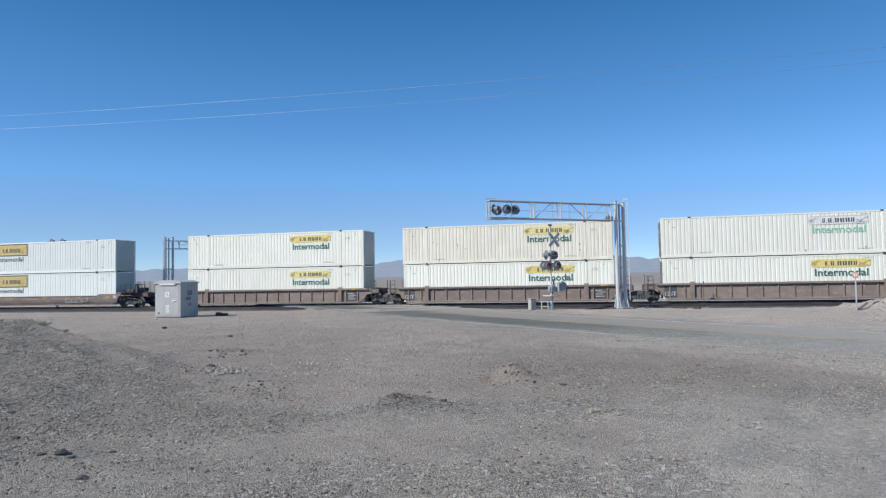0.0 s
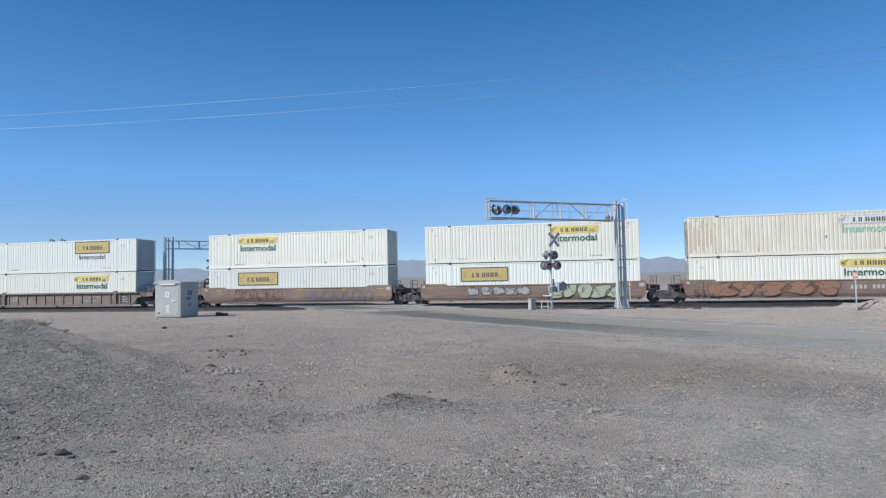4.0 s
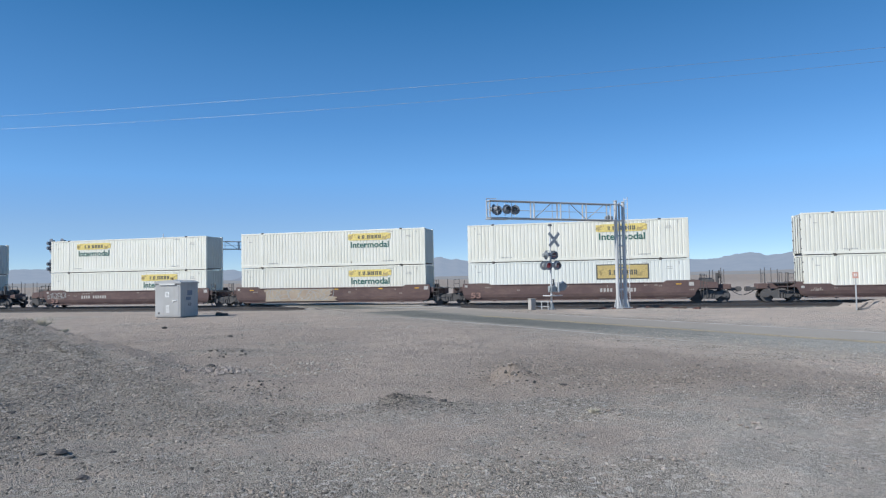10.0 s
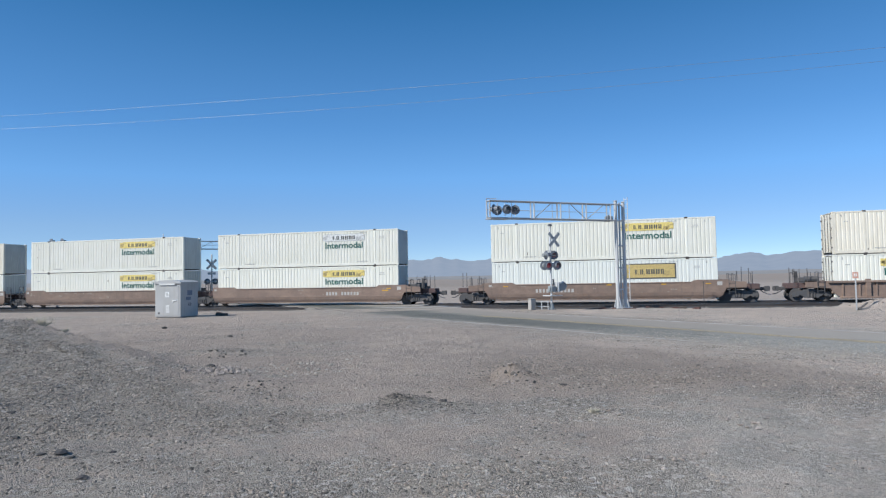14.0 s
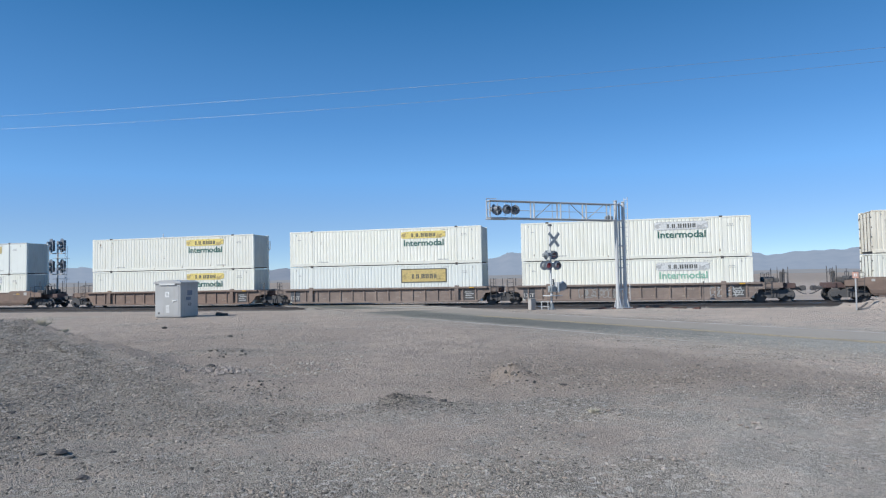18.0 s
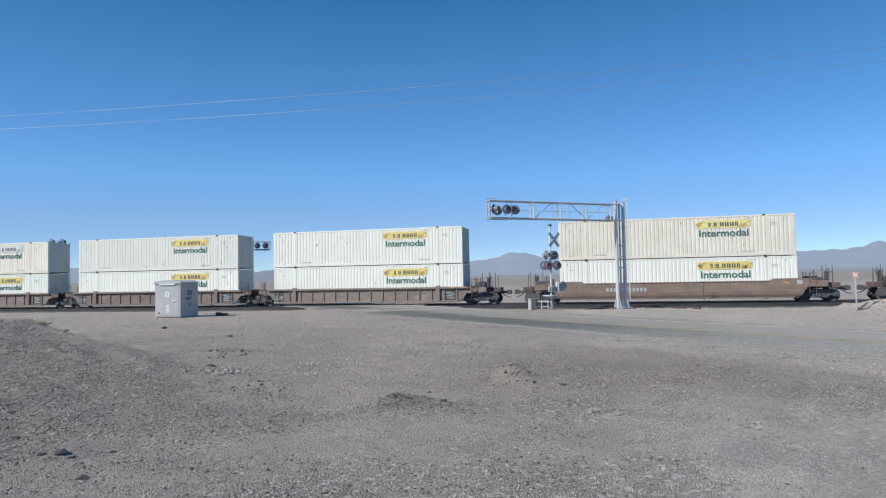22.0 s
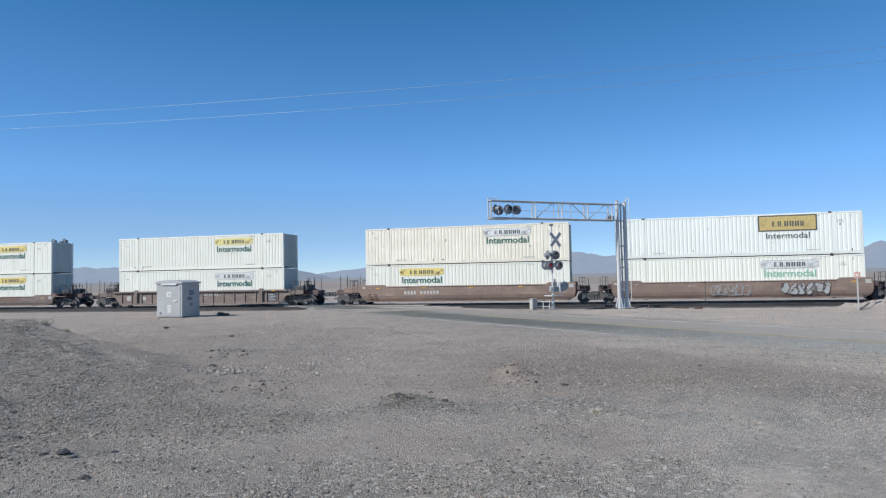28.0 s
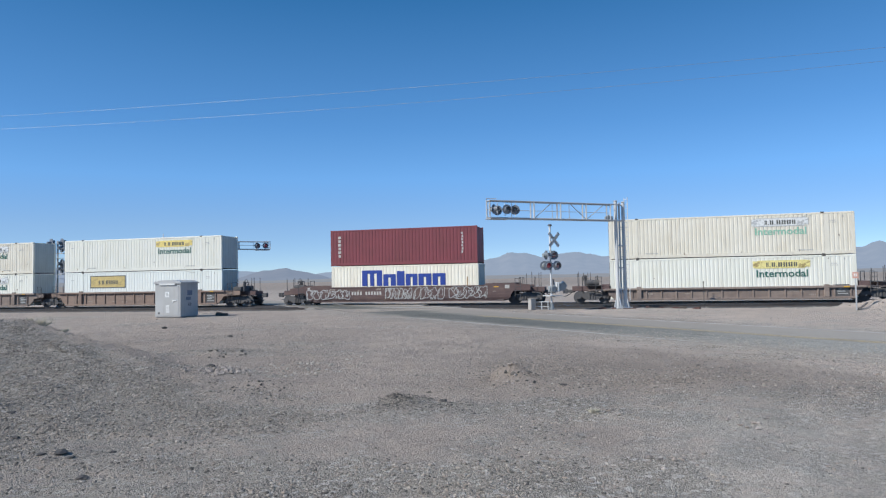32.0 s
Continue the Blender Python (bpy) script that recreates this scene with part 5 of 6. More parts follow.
    for mk in marks:
        if mk[0] == "num":            # a stencilled car number, kept as bars
            _, mx, mz, w, nh, m = mk
            g = [(i * w / 11 - w / 2 + w / 22, 0, w / 11 * 0.62, nh) for i in range(11) if i != 4]
            part("number_marks", bars(g, m, "number_marks"), car, "row of stencilled bars", pose(mx, face - 0.003 if style == "slab" else -1.45, up(mz)))
        elif mk[0] == "panel":
            _, mx, mz, w, ph, m = mk
            ph *= shrink
            if m is TAN:
                rg = random.Random(5)
                edge = [(-w / 2 + rg.uniform(0, 0.25), -ph / 2 + ph * k / 7) for k in range(8)][::-1] + [(w / 2 + rg.uniform(-0.7, 0.3), -ph / 2 + ph * k / 7) for k in range(8)]
                skin = Geo().prism(edge, -0.002, 0.002).mesh("panel", m)
            else:
                skin = bars([(0, 0, w, ph)], m, "panel")
            part("panel", skin, car, "", pose(mx, (face if style == "slab" else -1.444) - 0.0015, up(mz)))
        elif mk[0] == "bar":
            _, mx, mz, w, bh = mk
            part("stop_bar", once("stop_bar", lambda: Geo().box(-w / 2, w / 2, -0.07, 0.05, -bh / 2, bh / 2, 0.015).mesh("stop_bar", plain("bright_yellow_paint", (0.85, 0.68, 0.06), 0.5))), car, "bright yellow painted bar", pose(mx, -1.5, mz))
        elif mk[0] == "text":
            _, txt, mx, mz, w, lh = mk
            if style != "slab":
                part("text_board", once("tb", lambda: bars([(0, 0, 0.86, 0.8)], BLACK, "text_board")), car, "black stencil board", pose(mx, -1.446, mz + 0.12))
            ink = MARK_WHITE if style != "slab" else NUMERAL_BROWN if paint is RUST_ORANGE else NUMERAL_PINK
            part("lettering", once(("txt", txt, w, ink.name), lambda: lettering(txt, w, lh, ink, 0.02)), car, "worn stencil lettering", pose(mx, face - 0.005 if style == "slab" else -1.453, up(mz)))
        elif mk[0] == "graf":
            _, x0, x1, z0, z1, col, fill, cnt = mk
            graffiti(car, x0, x1, up(z0), up(z1), col, seed * 7 + int(x0 * 3) + 100, (face if style == "slab" else -1.443), 0.042, fill, cnt)
    LOADS.append((car, x, RAIL_Z))
    return car


# ============ the train ============
def run(t):
    """How far the train has rolled at t seconds: a little over 22 m/s, gently quickening."""
    a = t - 16
    k = a / 16
    return 1.0076 * (21.94 * a + 0.00744 * a * a + 0.1094 * k + 0.0248 * k ** 2 - 0.3904 * k ** 3 - 0.1318 * k ** 4 + 0.6407 * k ** 5)


OR, BR, MA = RUST_ORANGE, RUST_BROWN, RUST_MAROON
R_, L_ = 3.42, -3.42
T125 = ("text", "125T", -7.55, 0.62, 0.76, 0.3)
T53 = ("text", "53", -7.45, 0.72, 0.78, 0.44)


def num(x, m=MARK_WHITE, z=1.05, w=2.9, h=0.26):
    return ("num", x, z, w, h, m)


# metres along the train, side, paint, leading end coupled, trailing end coupled, upper mark and place, lower mark and place, paint of upper and lower, marks
TRAIN = [
    (376.63, "rib", BR, 1, 0, "F", R_, "Y", R_, "WW", (T125,)),
    (357.10, "rib", BR, 0, 0, "Z", R_, "Y", R_, "DW", (T125,)),
    (337.62, "rib", BR, 0, 1, "Y", R_, "Z", R_, "WW", ()),
    (314.08, "slab", BR, 1, 1, "Q", L_, "Q", L_, "BB", (("graf", 2.9, 5.3, 0.55, 1.3, "silver", None, 4),)),
    (290.50, "slab", OR, 1, 0, "F", R_, "Y", R_, "DW", (T53, ("graf", -6.9, 1.5, 0.42, 1.58, "salmon", "salmon", 5), num(3.5))),
    (270.99, "slab", OR, 0, 0, "Y", R_, "P", L_, "WB", (("graf", -4.7, 0.1, 0.75, 1.5, "silver", "silver", 5), ("graf", 1.4, 6.9, 0.4, 1.6, "green", "green", 5))),
    (251.70, "slab", OR, 0, 1, "Y", L_, "P", L_, "WB", (("graf", -5.5, -1.1, 0.6, 1.5, "red", None, 6), ("graf", 0.9, 6.8, 0.5, 1.3, "blue", None, 7))),
    (228.24, "rib", BR, 1, 0, "Q", R_, "Y", R_, "BW", (T125, ("graf", -5.1, -4.2, 0.6, 1.05, "white", None, 3), ("graf", 2.7, 4.4, 0.5, 1.0, "silver", None, 4))),
    (209.00, "rib", BR, 0, 0, "Y", R_, "P", R_, "WB", (("graf", 2.6, 3.6, 0.7, 1.1, "white", None, 3),)),
    (189.61, "rib", OR, 0, 1, "B", R_, "P", R_, "WB", (("bar", -7.3, 1.43, 1.15, 0.15), ("graf", -3.0, -2.0, 0.5, 1.05, "white", None, 3),)),
    (165.98, "slab", MA, 1, 1, "F", R_, "F", R_, "WW", ()),
    (142.47, "slab", MA, 1, 0, "Y", R_, "P", R_, "WB", (T53, num(3.1, w=2.6))),
    (122.91, "slab", MA, 0, 0, "Y", R_, "Y", R_, "WW", (("panel", -2.7, 0.98, 6.4, 1.2, TAN), ("graf", -5.6, 0.4, 0.5, 1.5, "silver", None, 6))),
    (103.36, "slab", MA, 0, 1, "Y", L_, "Y", R_, "WW", (T53, num(-3.2, w=2.7), ("graf", -8.2, -6.2, 0.9, 1.5, "silver", None, 4), ("graf", 5.6, 7.4, 0.5, 1.4, "silver", None, 4))),
    (79.65, "rib", OR, 1, 1, "W", R_, "Y", L_, "DW", ()),
    (56.15, "slab", OR, 1, 1, "Y", R_, "P", R_, "WB", (num(-3.35),)),
    (32.49, "slab", OR, 1, 0, "W", R_, "Y", R_, "WW", (num(3.35), ("panel", 7.0, 1.3, 0.55, 0.1, REFLECT_Y))),
    (12.94, "slab", OR, 0, 0, "Y", R_, "Y", R_, "WW", ()),
    (-6.39, "slab", OR, 0, 1, "Y", R_, "Y", R_, "DW", (num(-3.3, INK_SOFT),)),
    (-30.00, "rib", BR, 1, 0, "W", R_, "F", R_, "WW", (T125, ("graf", -3.9, -0.7, 0.4, 1.1, "silver", None, 6), ("graf", 5.2, 7.3, 0.4, 1.1, "white", None, 4))),
    (-49.23, "rib", BR, 0, 0, "Y", R_, "P", R_, "WB", (T125,)),
    (-68.72, "rib", OR, 0, 1, "Y", R_, "Y", R_, "WW", ()),
    (-92.17, "slab", OR, 1, 1, "B", R_, "W", R_, "XW", (num(-3.4), ("panel", 3.05, 1.05, 2.6, 0.52, BLACK), num(3.05, h=0.34, w=2.2), T53)),
    (-115.88, "slab", OR, 1, 1, "Z", R_, "Y", R_, "DW", (num(-3.3, INK_SOFT),)),
    (-139.40, "rib", BR, 1, 0, "Y", R_, "Y", R_, "WW", (T125,)),
    (-158.89, "rib", BR, 0, 0, "Y", R_, "Y", R_, "WW", (T125,)),
    (-178.45, "rib", BR, 0, 1, "W", R_, "Y", R_, "DW", ()),
    (-201.92, "rib", BR, 1, 1, "Z", R_, "Z", R_, "WW", (("graf", 2.7, 3.6, 0.45, 1.1, "white", None, 3),)),
    (-225.87, "slab", OR, 1, 0, "Z", R_, "P", R_, "WB", (T53, ("graf", -6.3, -0.6, 0.45, 1.56, "silver", "silver", 6), num(3.4))),
    (-245.30, "slab", OR, 0, 0, "Q", R_, "F", R_, "BW", (T53, ("graf", -1.7, 0.9, 0.5, 1.4, "silver", None, 5), ("graf", 2.8, 5.9, 0.5, 1.45, "silver", "silver", 6))),
    (-264.83, "slab", OR, 0, 1, "W", R_, "Y", L_, "DW", (T53, num(-3.4))),
    (-288.26, "rib", BR, 1, 1, "Z", R_, "W", R_, "WW", (("panel", -5.4, 0.75, 0.5, 0.3, MARK_WHITE), ("panel", -6.9, 0.75, 0.4, 0.4, MARK_WHITE), num(1.2, w=1.6))),
    (-311.74, "slab", BR, 1, 1, "Y", R_, "Y", R_, "WW", (("graf", -0.7, 4.5, 1.05, 1.55, "salmon", None, 6),)),
    (-335.14, "rib", BR, 1, 1, "F", R_, "Z", R_, "DW", ()),
    (-358.97, "slab", MA, 1, 1, "", 0, "", 0, "MM", (num(-3.2, w=2.6), ("graf", -8.4, -4.6, 0.5, 1.4, "white", None, 6), ("graf", -1.6, 0.6, 0.5, 1.5, "white", None, 6), ("graf", 0.7, 3.3, 0.45, 1.55, "white", None, 4), ("graf", 3.6, 6.6, 0.45, 1.55, "white", None, 5))),
    (-383.40, "rib", OR, 1, 0, "Y", R_, "P", L_, "WB", ()),
    (-403.03, "rib", BR, 0, 0, "W", R_, "W", R_, "DW", ()),
]
LOW_SIDED = (3, 10, 32, 33)                         # cars whose sides stand lower than the rest
PAINTS = {"W": WHITE, "B": WHITE_B, "D": WHITE_D, "X": WHITE_B}
WORDS = {"Y": "yellow banner and green lettering", "Z": "faded yellow banner and green lettering", "W": "white banner and green lettering",
         "F": "white banner and faded green lettering", "P": "framed gold plaque", "Q": "framed gold plaque and dark lettering", "B": "pale gold plaque"}
SIDES = {("slab", OR.name): "faded orange-brown slab-sided well car carrying containers", ("rib", OR.name): "faded orange-brown rib-sided well car carrying containers",
         ("slab", BR.name): "dusty brown slab-sided well car carrying containers", ("rib", BR.name): "dusty brown rib-sided well car carrying containers",
         ("slab", MA.name): "dark maroon slab-sided well car carrying containers"}
for i, (x, style, paint, front, rear, up, up_x, low, low_x, coats, marks) in enumerate(TRAIN):
    extra = ", sprayed with graffiti" if any(m[0] == "graf" for m in marks) else ""
    well_car(x, style, paint, front, rear, i, SIDES[style, paint.name] + extra, marks, i in LOW_SIDED)
    if low:
        for z, mk, mx, c, kk in ((LOW_Z, low, low_x, coats[1], 0), (HIGH_Z, up, up_x, coats[0], 1)):
            dx = random.Random(i * 2 + kk).uniform(-0.03, 0.03)
            tone = {"W": "white", "B": "clean white", "D": "dusty cream-white", "X": "smooth-sided white"}[c]
            box = container(x + dx, z, PAINTS[c], mk, mx, False, i * 2 + kk, tone + (" " if c == "X" else " corrugated ") + "container with " + WORDS[mk], flat=c == "X")
            if i == 4 and kk:
                streaks = [(-7.93 + 0.2775 * k, 1.45 + 0.1 * math.sin(5.0 * k), 0.13, 2.2 - 0.5 * (k % 3)) for k in range(7)]
                stuff("rust_streak", bars(streaks, TAN_STREAK, "rust_streak"), box, "tan rust streaks", pose(0, -BOX_W / 2 - 0.001 + 0.012, 0))

# the shorter maroon and white pair
X40 = -358.97 - 0.18
low40 = container(X40, LOW_Z, WHITE_D, "", 0, False, 1, "white corrugated container with large blue block lettering", length=12.19)
cx = -3.45
for w, h, n in ((1.7, 1.25, 3), (1.05, 0.92, 2), (0.62, 1.15, 1), (0.95, 0.92, 2), (1.05, 0.92, 2), (1.05, 0.92, 2)):
    legs = [(w / n * (k + 0.5), w / n * (0.6 if n > 1 else 0.76)) for k in range(n)]
    outline = [(0.0, 0.0)]
    for k, (mid, lw) in enumerate(legs):
        if k:
            outline += [(mid - lw / 2, h - 0.27), (mid - lw / 2, 0.0)]
        outline.append((mid + lw / 2 if k < n - 1 else w, 0.0))
        if k < n - 1:
            outline.append((mid + lw / 2, h - 0.27))
    outline += [(w, h), (0.0, h)]
    block = Geo().prism([(cx + x, z - 0.5) for x, z in outline], -0.002, 0.002).mesh("blue_block", BLUE)
    part("blue_block", block, low40, "bold blue painted block", pose(0.0, -BOX_W / 2 - 0.004, 1.78))
    cx += w + 0.1
up40 = container(X40 - 0.05, HIGH_Z, MAROON, "", 0, False, 2, "dark maroon corrugated container with small white upright marks", length=12.19)
g = [(-5.3, 2.3 - k * 0.3, 0.26 - 0.05 * (k % 2), 0.2) for k in range(6)]
part("white_marks", bars(g, MARK_WHITE, "white_marks"), up40, "column of white blocks", pose(0, -BOX_W / 2 - 0.004, 0))
g = [(4.9 + (k % 2) * 0.03, 2.35 - k * 0.24, 0.12, 0.16) for k in range(7)]
part("white_marks", bars(g, ORNAMENT_GREY, "white_marks"), up40, "column of pale blocks", pose(0, -BOX_W / 2 - 0.004, 0))
part("stain", bars([(5.2, 1.1, 0.08, 1.6), (5.0, 0.7, 0.06, 0.9)], plain("rust_run", (0.4, 0.25, 0.12), 0.9), "stain"), low40, "rust runs", pose(0, -BOX_W / 2 - 0.003, 0))


# ============ crossing signals ============
ROAD_TURN = math.degrees(math.atan2(0.515, 0.857))       # things across the road have their x axis along ROAD_N


def light_unit(parent, at, lens, both=False):
    """A crossing flasher: housing, round backing, lens and hood; it faces -y in its own space."""
    def body():
        g = Geo().tube((0, -0.02, 0), (0, 0.2, 0), 0.17, 16, 0.12)
        return smooth(g.mesh("flasher", GREY_MID))

    def disc():
        return smooth(Geo().tube((0, -0.035, 0), (0, -0.02, 0), 0.29, 24).mesh("backing", SIGNAL_DARK))

    def hood():
        g, n = Geo(), 12
        vs = []
        for y, r in ((-0.035, 0.17), (-0.32, 0.175)):
            for i in range(n + 1):
                a = math.pi * (-0.15 + 1.3 * i / n)
                vs.append((r * math.cos(a), y, r * math.sin(a)))
        m = len(vs) // 2
        vs += [(x * 0.94, y, z * 0.94) for x, y, z in vs]
        fs = [(i, i + 1, m + i + 1, m + i) for i in range(n)] + [(2 * m + i + 1, 2 * m + i, 3 * m + i, 3 * m + i + 1) for i in range(n)]
        fs += [(m + i, m + i + 1, 3 * m + i + 1, 3 * m + i) for i in range(n)]
        return smooth(g.add(vs, fs).mesh("hood", SIGNAL_DARK))

    def glass():
        g, n = Geo(), 16
        vs = [(0, -0.075, 0)]
        for r, y in ((0.08, -0.066), (0.15, -0.04)):
            vs += [(r * math.cos(2 * math.pi * i / n), y, r * math.sin(2 * math.pi * i / n)) for i in range(n)]
        fs = [(0, 1 + i, 1 + (i + 1) % n) for i in range(n)] + [(1 + i, 1 + n + i, 1 + n + (i + 1) % n, 1 + (i + 1) % n) for i in range(n)]
        return smooth(g.add(vs, [f[::-1] for f in fs]).mesh("lens", lens))
    u = part("flasher", once("fl_body", body), parent, "round dark crossing flasher", at)
    part("backing", once("fl_disc", disc), u)
    part("hood", once("fl_hood", hood), u)
    part("lens", once(("fl_lens", lens.name), glass), u, "lit red lens" if lens is RED_LIT else "dark lens" if lens is BLUE_LENS else "dark red lens")
    return u


def crossbuck(parent, z, y, off=0.0, turn=0.0):
    """Two crossed boards, white on both faces, with a dark word bar on the front."""
    for k, a in enumerate((45, -45)):
        b = part("crossbuck_board", once("buck", lambda: Geo().box(-0.61, 0.61, -0.012, 0.012, -0.115, 0.115, 0.004).mesh("crossbuck_board", STEEL)), parent, "", pose(off, y, 0, 0, 0, turn) @ pose(0, -0.03 * k, z, 0, a, 0))
        part("board_bars", once("buckbar", lambda: bars([(-0.32, 0, 0.46, 0.09), (0.32, 0, 0.46, 0.09)], INK_SOFT, "board_bars")), b, "dark lettering bars", pose(0, -0.016, 0))


def truss_arm(parent, length, z0, z1, deep=0.4):
    """A signal bridge arm along -x: four chords with posts and diagonals."""
    for nm, z in (("bottom_chord", z0), ("top_chord", z1)):
        for y in (-deep / 2, deep / 2):
            part(nm, Geo().tube((0, y, z), (-length, y, z), 0.042, 8).mesh(nm, STEEL_DARKER), parent)
    k = length / 9.04
    for x, r in ((-9.0, 0.03), (-7.57, 0.018), (-6.02, 0.045), (-4.74, 0.018), (-4.13, 0.045), (-3.51, 0.018), (-2.25, 0.045), (-0.4, 0.045)):
        x *= k
        for y in (-deep / 2, deep / 2)[:2 if r > 0.02 else 1]:
            part("web_post", Geo().tube((x, y, z0), (x, y, z1), r, 6).mesh("web_post", STEEL if r > 0.04 else STEEL_DARKER), parent)
        part("cross_tie", Geo().tube((x, -deep / 2, z0), (x, deep / 2, z0), 0.03, 6).tube((x, -deep / 2, z1), (x, deep / 2, z1), 0.03, 6).mesh("cross_tie", STEEL_DARKER), parent)
    for xa, za, xb, zb in ((-6.02, z0, -4.74, z1), (-3.51, z1, -2.25, z0), (-2.25, z0, -0.85, z1)):
        for y in (-deep / 2,):
            part("diagonal", Geo().tube((xa * k, y, za), (xb * k, y, zb), 0.024, 6).mesh("diagonal", STEEL_DARKER), parent)
    part("end_platform", Geo().box(-length - 0.1, -length + 1.3, -deep / 2 - 0.35, deep / 2, z0 - 0.09, z0 - 0.05, 0.008).mesh("end_platform", STEEL_DARKER), parent, "narrow grating under the flashers")
    part("walkway", Geo().box(-length, -0.2, deep / 2 - 0.12, deep / 2, z0 - 0.06, z0 - 0.035, 0.006).mesh("walkway", STEEL_DARKER), parent, "narrow steel grating")
    part("guard_rail", Geo().tube((-0.2, deep / 2, (z0 + z1) / 2), (-length, deep / 2, (z0 + z1) / 2), 0.018, 6).mesh("guard_rail", STEEL_DARKER), parent)


def cantilever(m, length, height, arm0, arm1, lamps, label, mirror=False):
    c = thing("signal_cantilever", m, label, "crossing signal", "crossing signals")
    for k, (px, py) in enumerate(((0.15, 0.0), (0.82, 0.1))):
        part("mast", smooth(Geo().tube((px, py, 0.06), (px, py, height - 0.05 * k), 0.125, 14, 0.105).mesh("mast", STEEL)), c)
        part("mast_cap", smooth(Geo().tube((px, py, height - 0.05 * k), (px, py, height + 0.05 - 0.05 * k), 0.15, 14, 0.05).mesh("mast_cap", STEEL)), c)
        f = Geo().box(px - 0.32, px + 0.32, py - 0.32, py + 0.32, 0.0, 0.07, 0.01)
        for a in range(4):
            dx, dy = math.cos(a * math.pi / 2), math.sin(a * math.pi / 2)
            f.tube((px + dx * 0.30, py + dy * 0.30, 0.05), (px + dx * 0.12, py + dy * 0.12, 0.75), 0.03, 5, 0.02)
        part("base_plate", f.mesh("base_plate", STEEL), c, "flared steel base")
    for z in (1.2, 2.6, 4.0, arm0, arm1):
        part("mast_tie", Geo().tube((0.15, 0, z), (0.82, 0.1, z), 0.05, 8).mesh("mast_tie", STEEL), c)
    part("conduit", smooth(Geo().tube((0.52, 0.12, 0.0), (0.52, 0.12, height - 0.1), 0.06, 10).mesh("conduit", STEEL_DARKER)), c, "grey conduit pipe")
    part("conduit_clip", Geo().tube((0.52, 0.12, 3.3), (0.82, 0.1, 3.3), 0.03, 6).tube((0.52, 0.12, 5.2), (0.82, 0.1, 5.2), 0.03, 6).mesh("conduit_clip", STEEL_DARKER), c)
    lad = Geo()
    for y in (-0.2, 0.2):
        lad.tube((0.98, y * 0.8, 0.5), (0.98, y * 0.8, height + 0.25), 0.022, 6)
    part("ladder", lad.mesh("ladder", STEEL), c)
    rung = once("rung", lambda: Geo().tube((0.98, -0.16, 0), (0.98, 0.16, 0), 0.014, 5).mesh("rung", STEEL))
    for i in range(int(height / 0.3)):
        part("rung", rung, c, "", pose(0, 0, 0.7 + i * 0.3))
    for z in (1.6, 3.6, 5.6):
        part("ladder_bracket", Geo().tube((0.82, 0.1, z), (0.98, 0.05, z), 0.02, 5).mesh("ladder_bracket", STEEL), c)
    truss_arm(c, length, arm0, arm1)
    if height < 6.95:
        part("junction_box", Geo().box(-0.62, -0.22, -0.2, 0.15, arm0 + 0.04, arm0 + 0.26, 0.02).tube((-0.42, -0.02, arm0 + 0.26), (-0.42, -0.02, arm0 + 0.36), 0.06, 8).mesh("junction_box", GREY_MID), c, "dark grey junction box")
    for x, y, turn, lens in lamps:
        u = light_unit(c, pose(x, y, (arm0 + arm1) / 2 - 0.02, 0, 0, turn), lens)
        part("bracket", once("lbr", lambda: Geo().tube((0, 0.15, 0.0), (0, 0.3, 0.0), 0.03, 6).tube((0, 0.3, -0.35), (0, 0.3, 0.4), 0.025, 6).mesh("bracket", STEEL)), u)
    part("end_rail", Geo().line([(-length, -0.3, arm0), (-length - 0.25, -0.3, arm0 + 0.02), (-length - 0.25, -0.3, arm1 + 0.1), (-length + 0.4, -0.3, arm1 + 0.1)], 0.022, 6).mesh("end_rail", STEEL), c)
    return c


mx, my = 11.0, 43.1
cantilever(pose(mx, my, at_land(mx, my), 0, 0, 23.5), 9.04, 6.88, 5.62, 6.63,
           [(-8.82, -0.3, 34, BLUE_LENS), (-8.3, 0.2, 150, BLUE_LENS), (-8.0, -0.4, -8, BLUE_LENS), (-7.33, -0.2, -34, BLUE_LENS)],
           "galvanised steel crossing cantilever with black flashers over the road")
fx, fy = -25.3, 63.7
cantilever(pose(fx, fy, at_land(fx, fy), 0, 0, ROAD_TURN + 180), 9.0, 7.0, 5.9, 6.65,
           [(-8.55, 0.30, 180, RED_LIT), (-7.75, 0.30, 180, RED_LENS)], "galvanised steel crossing cantilever beyond the train with red flashers")


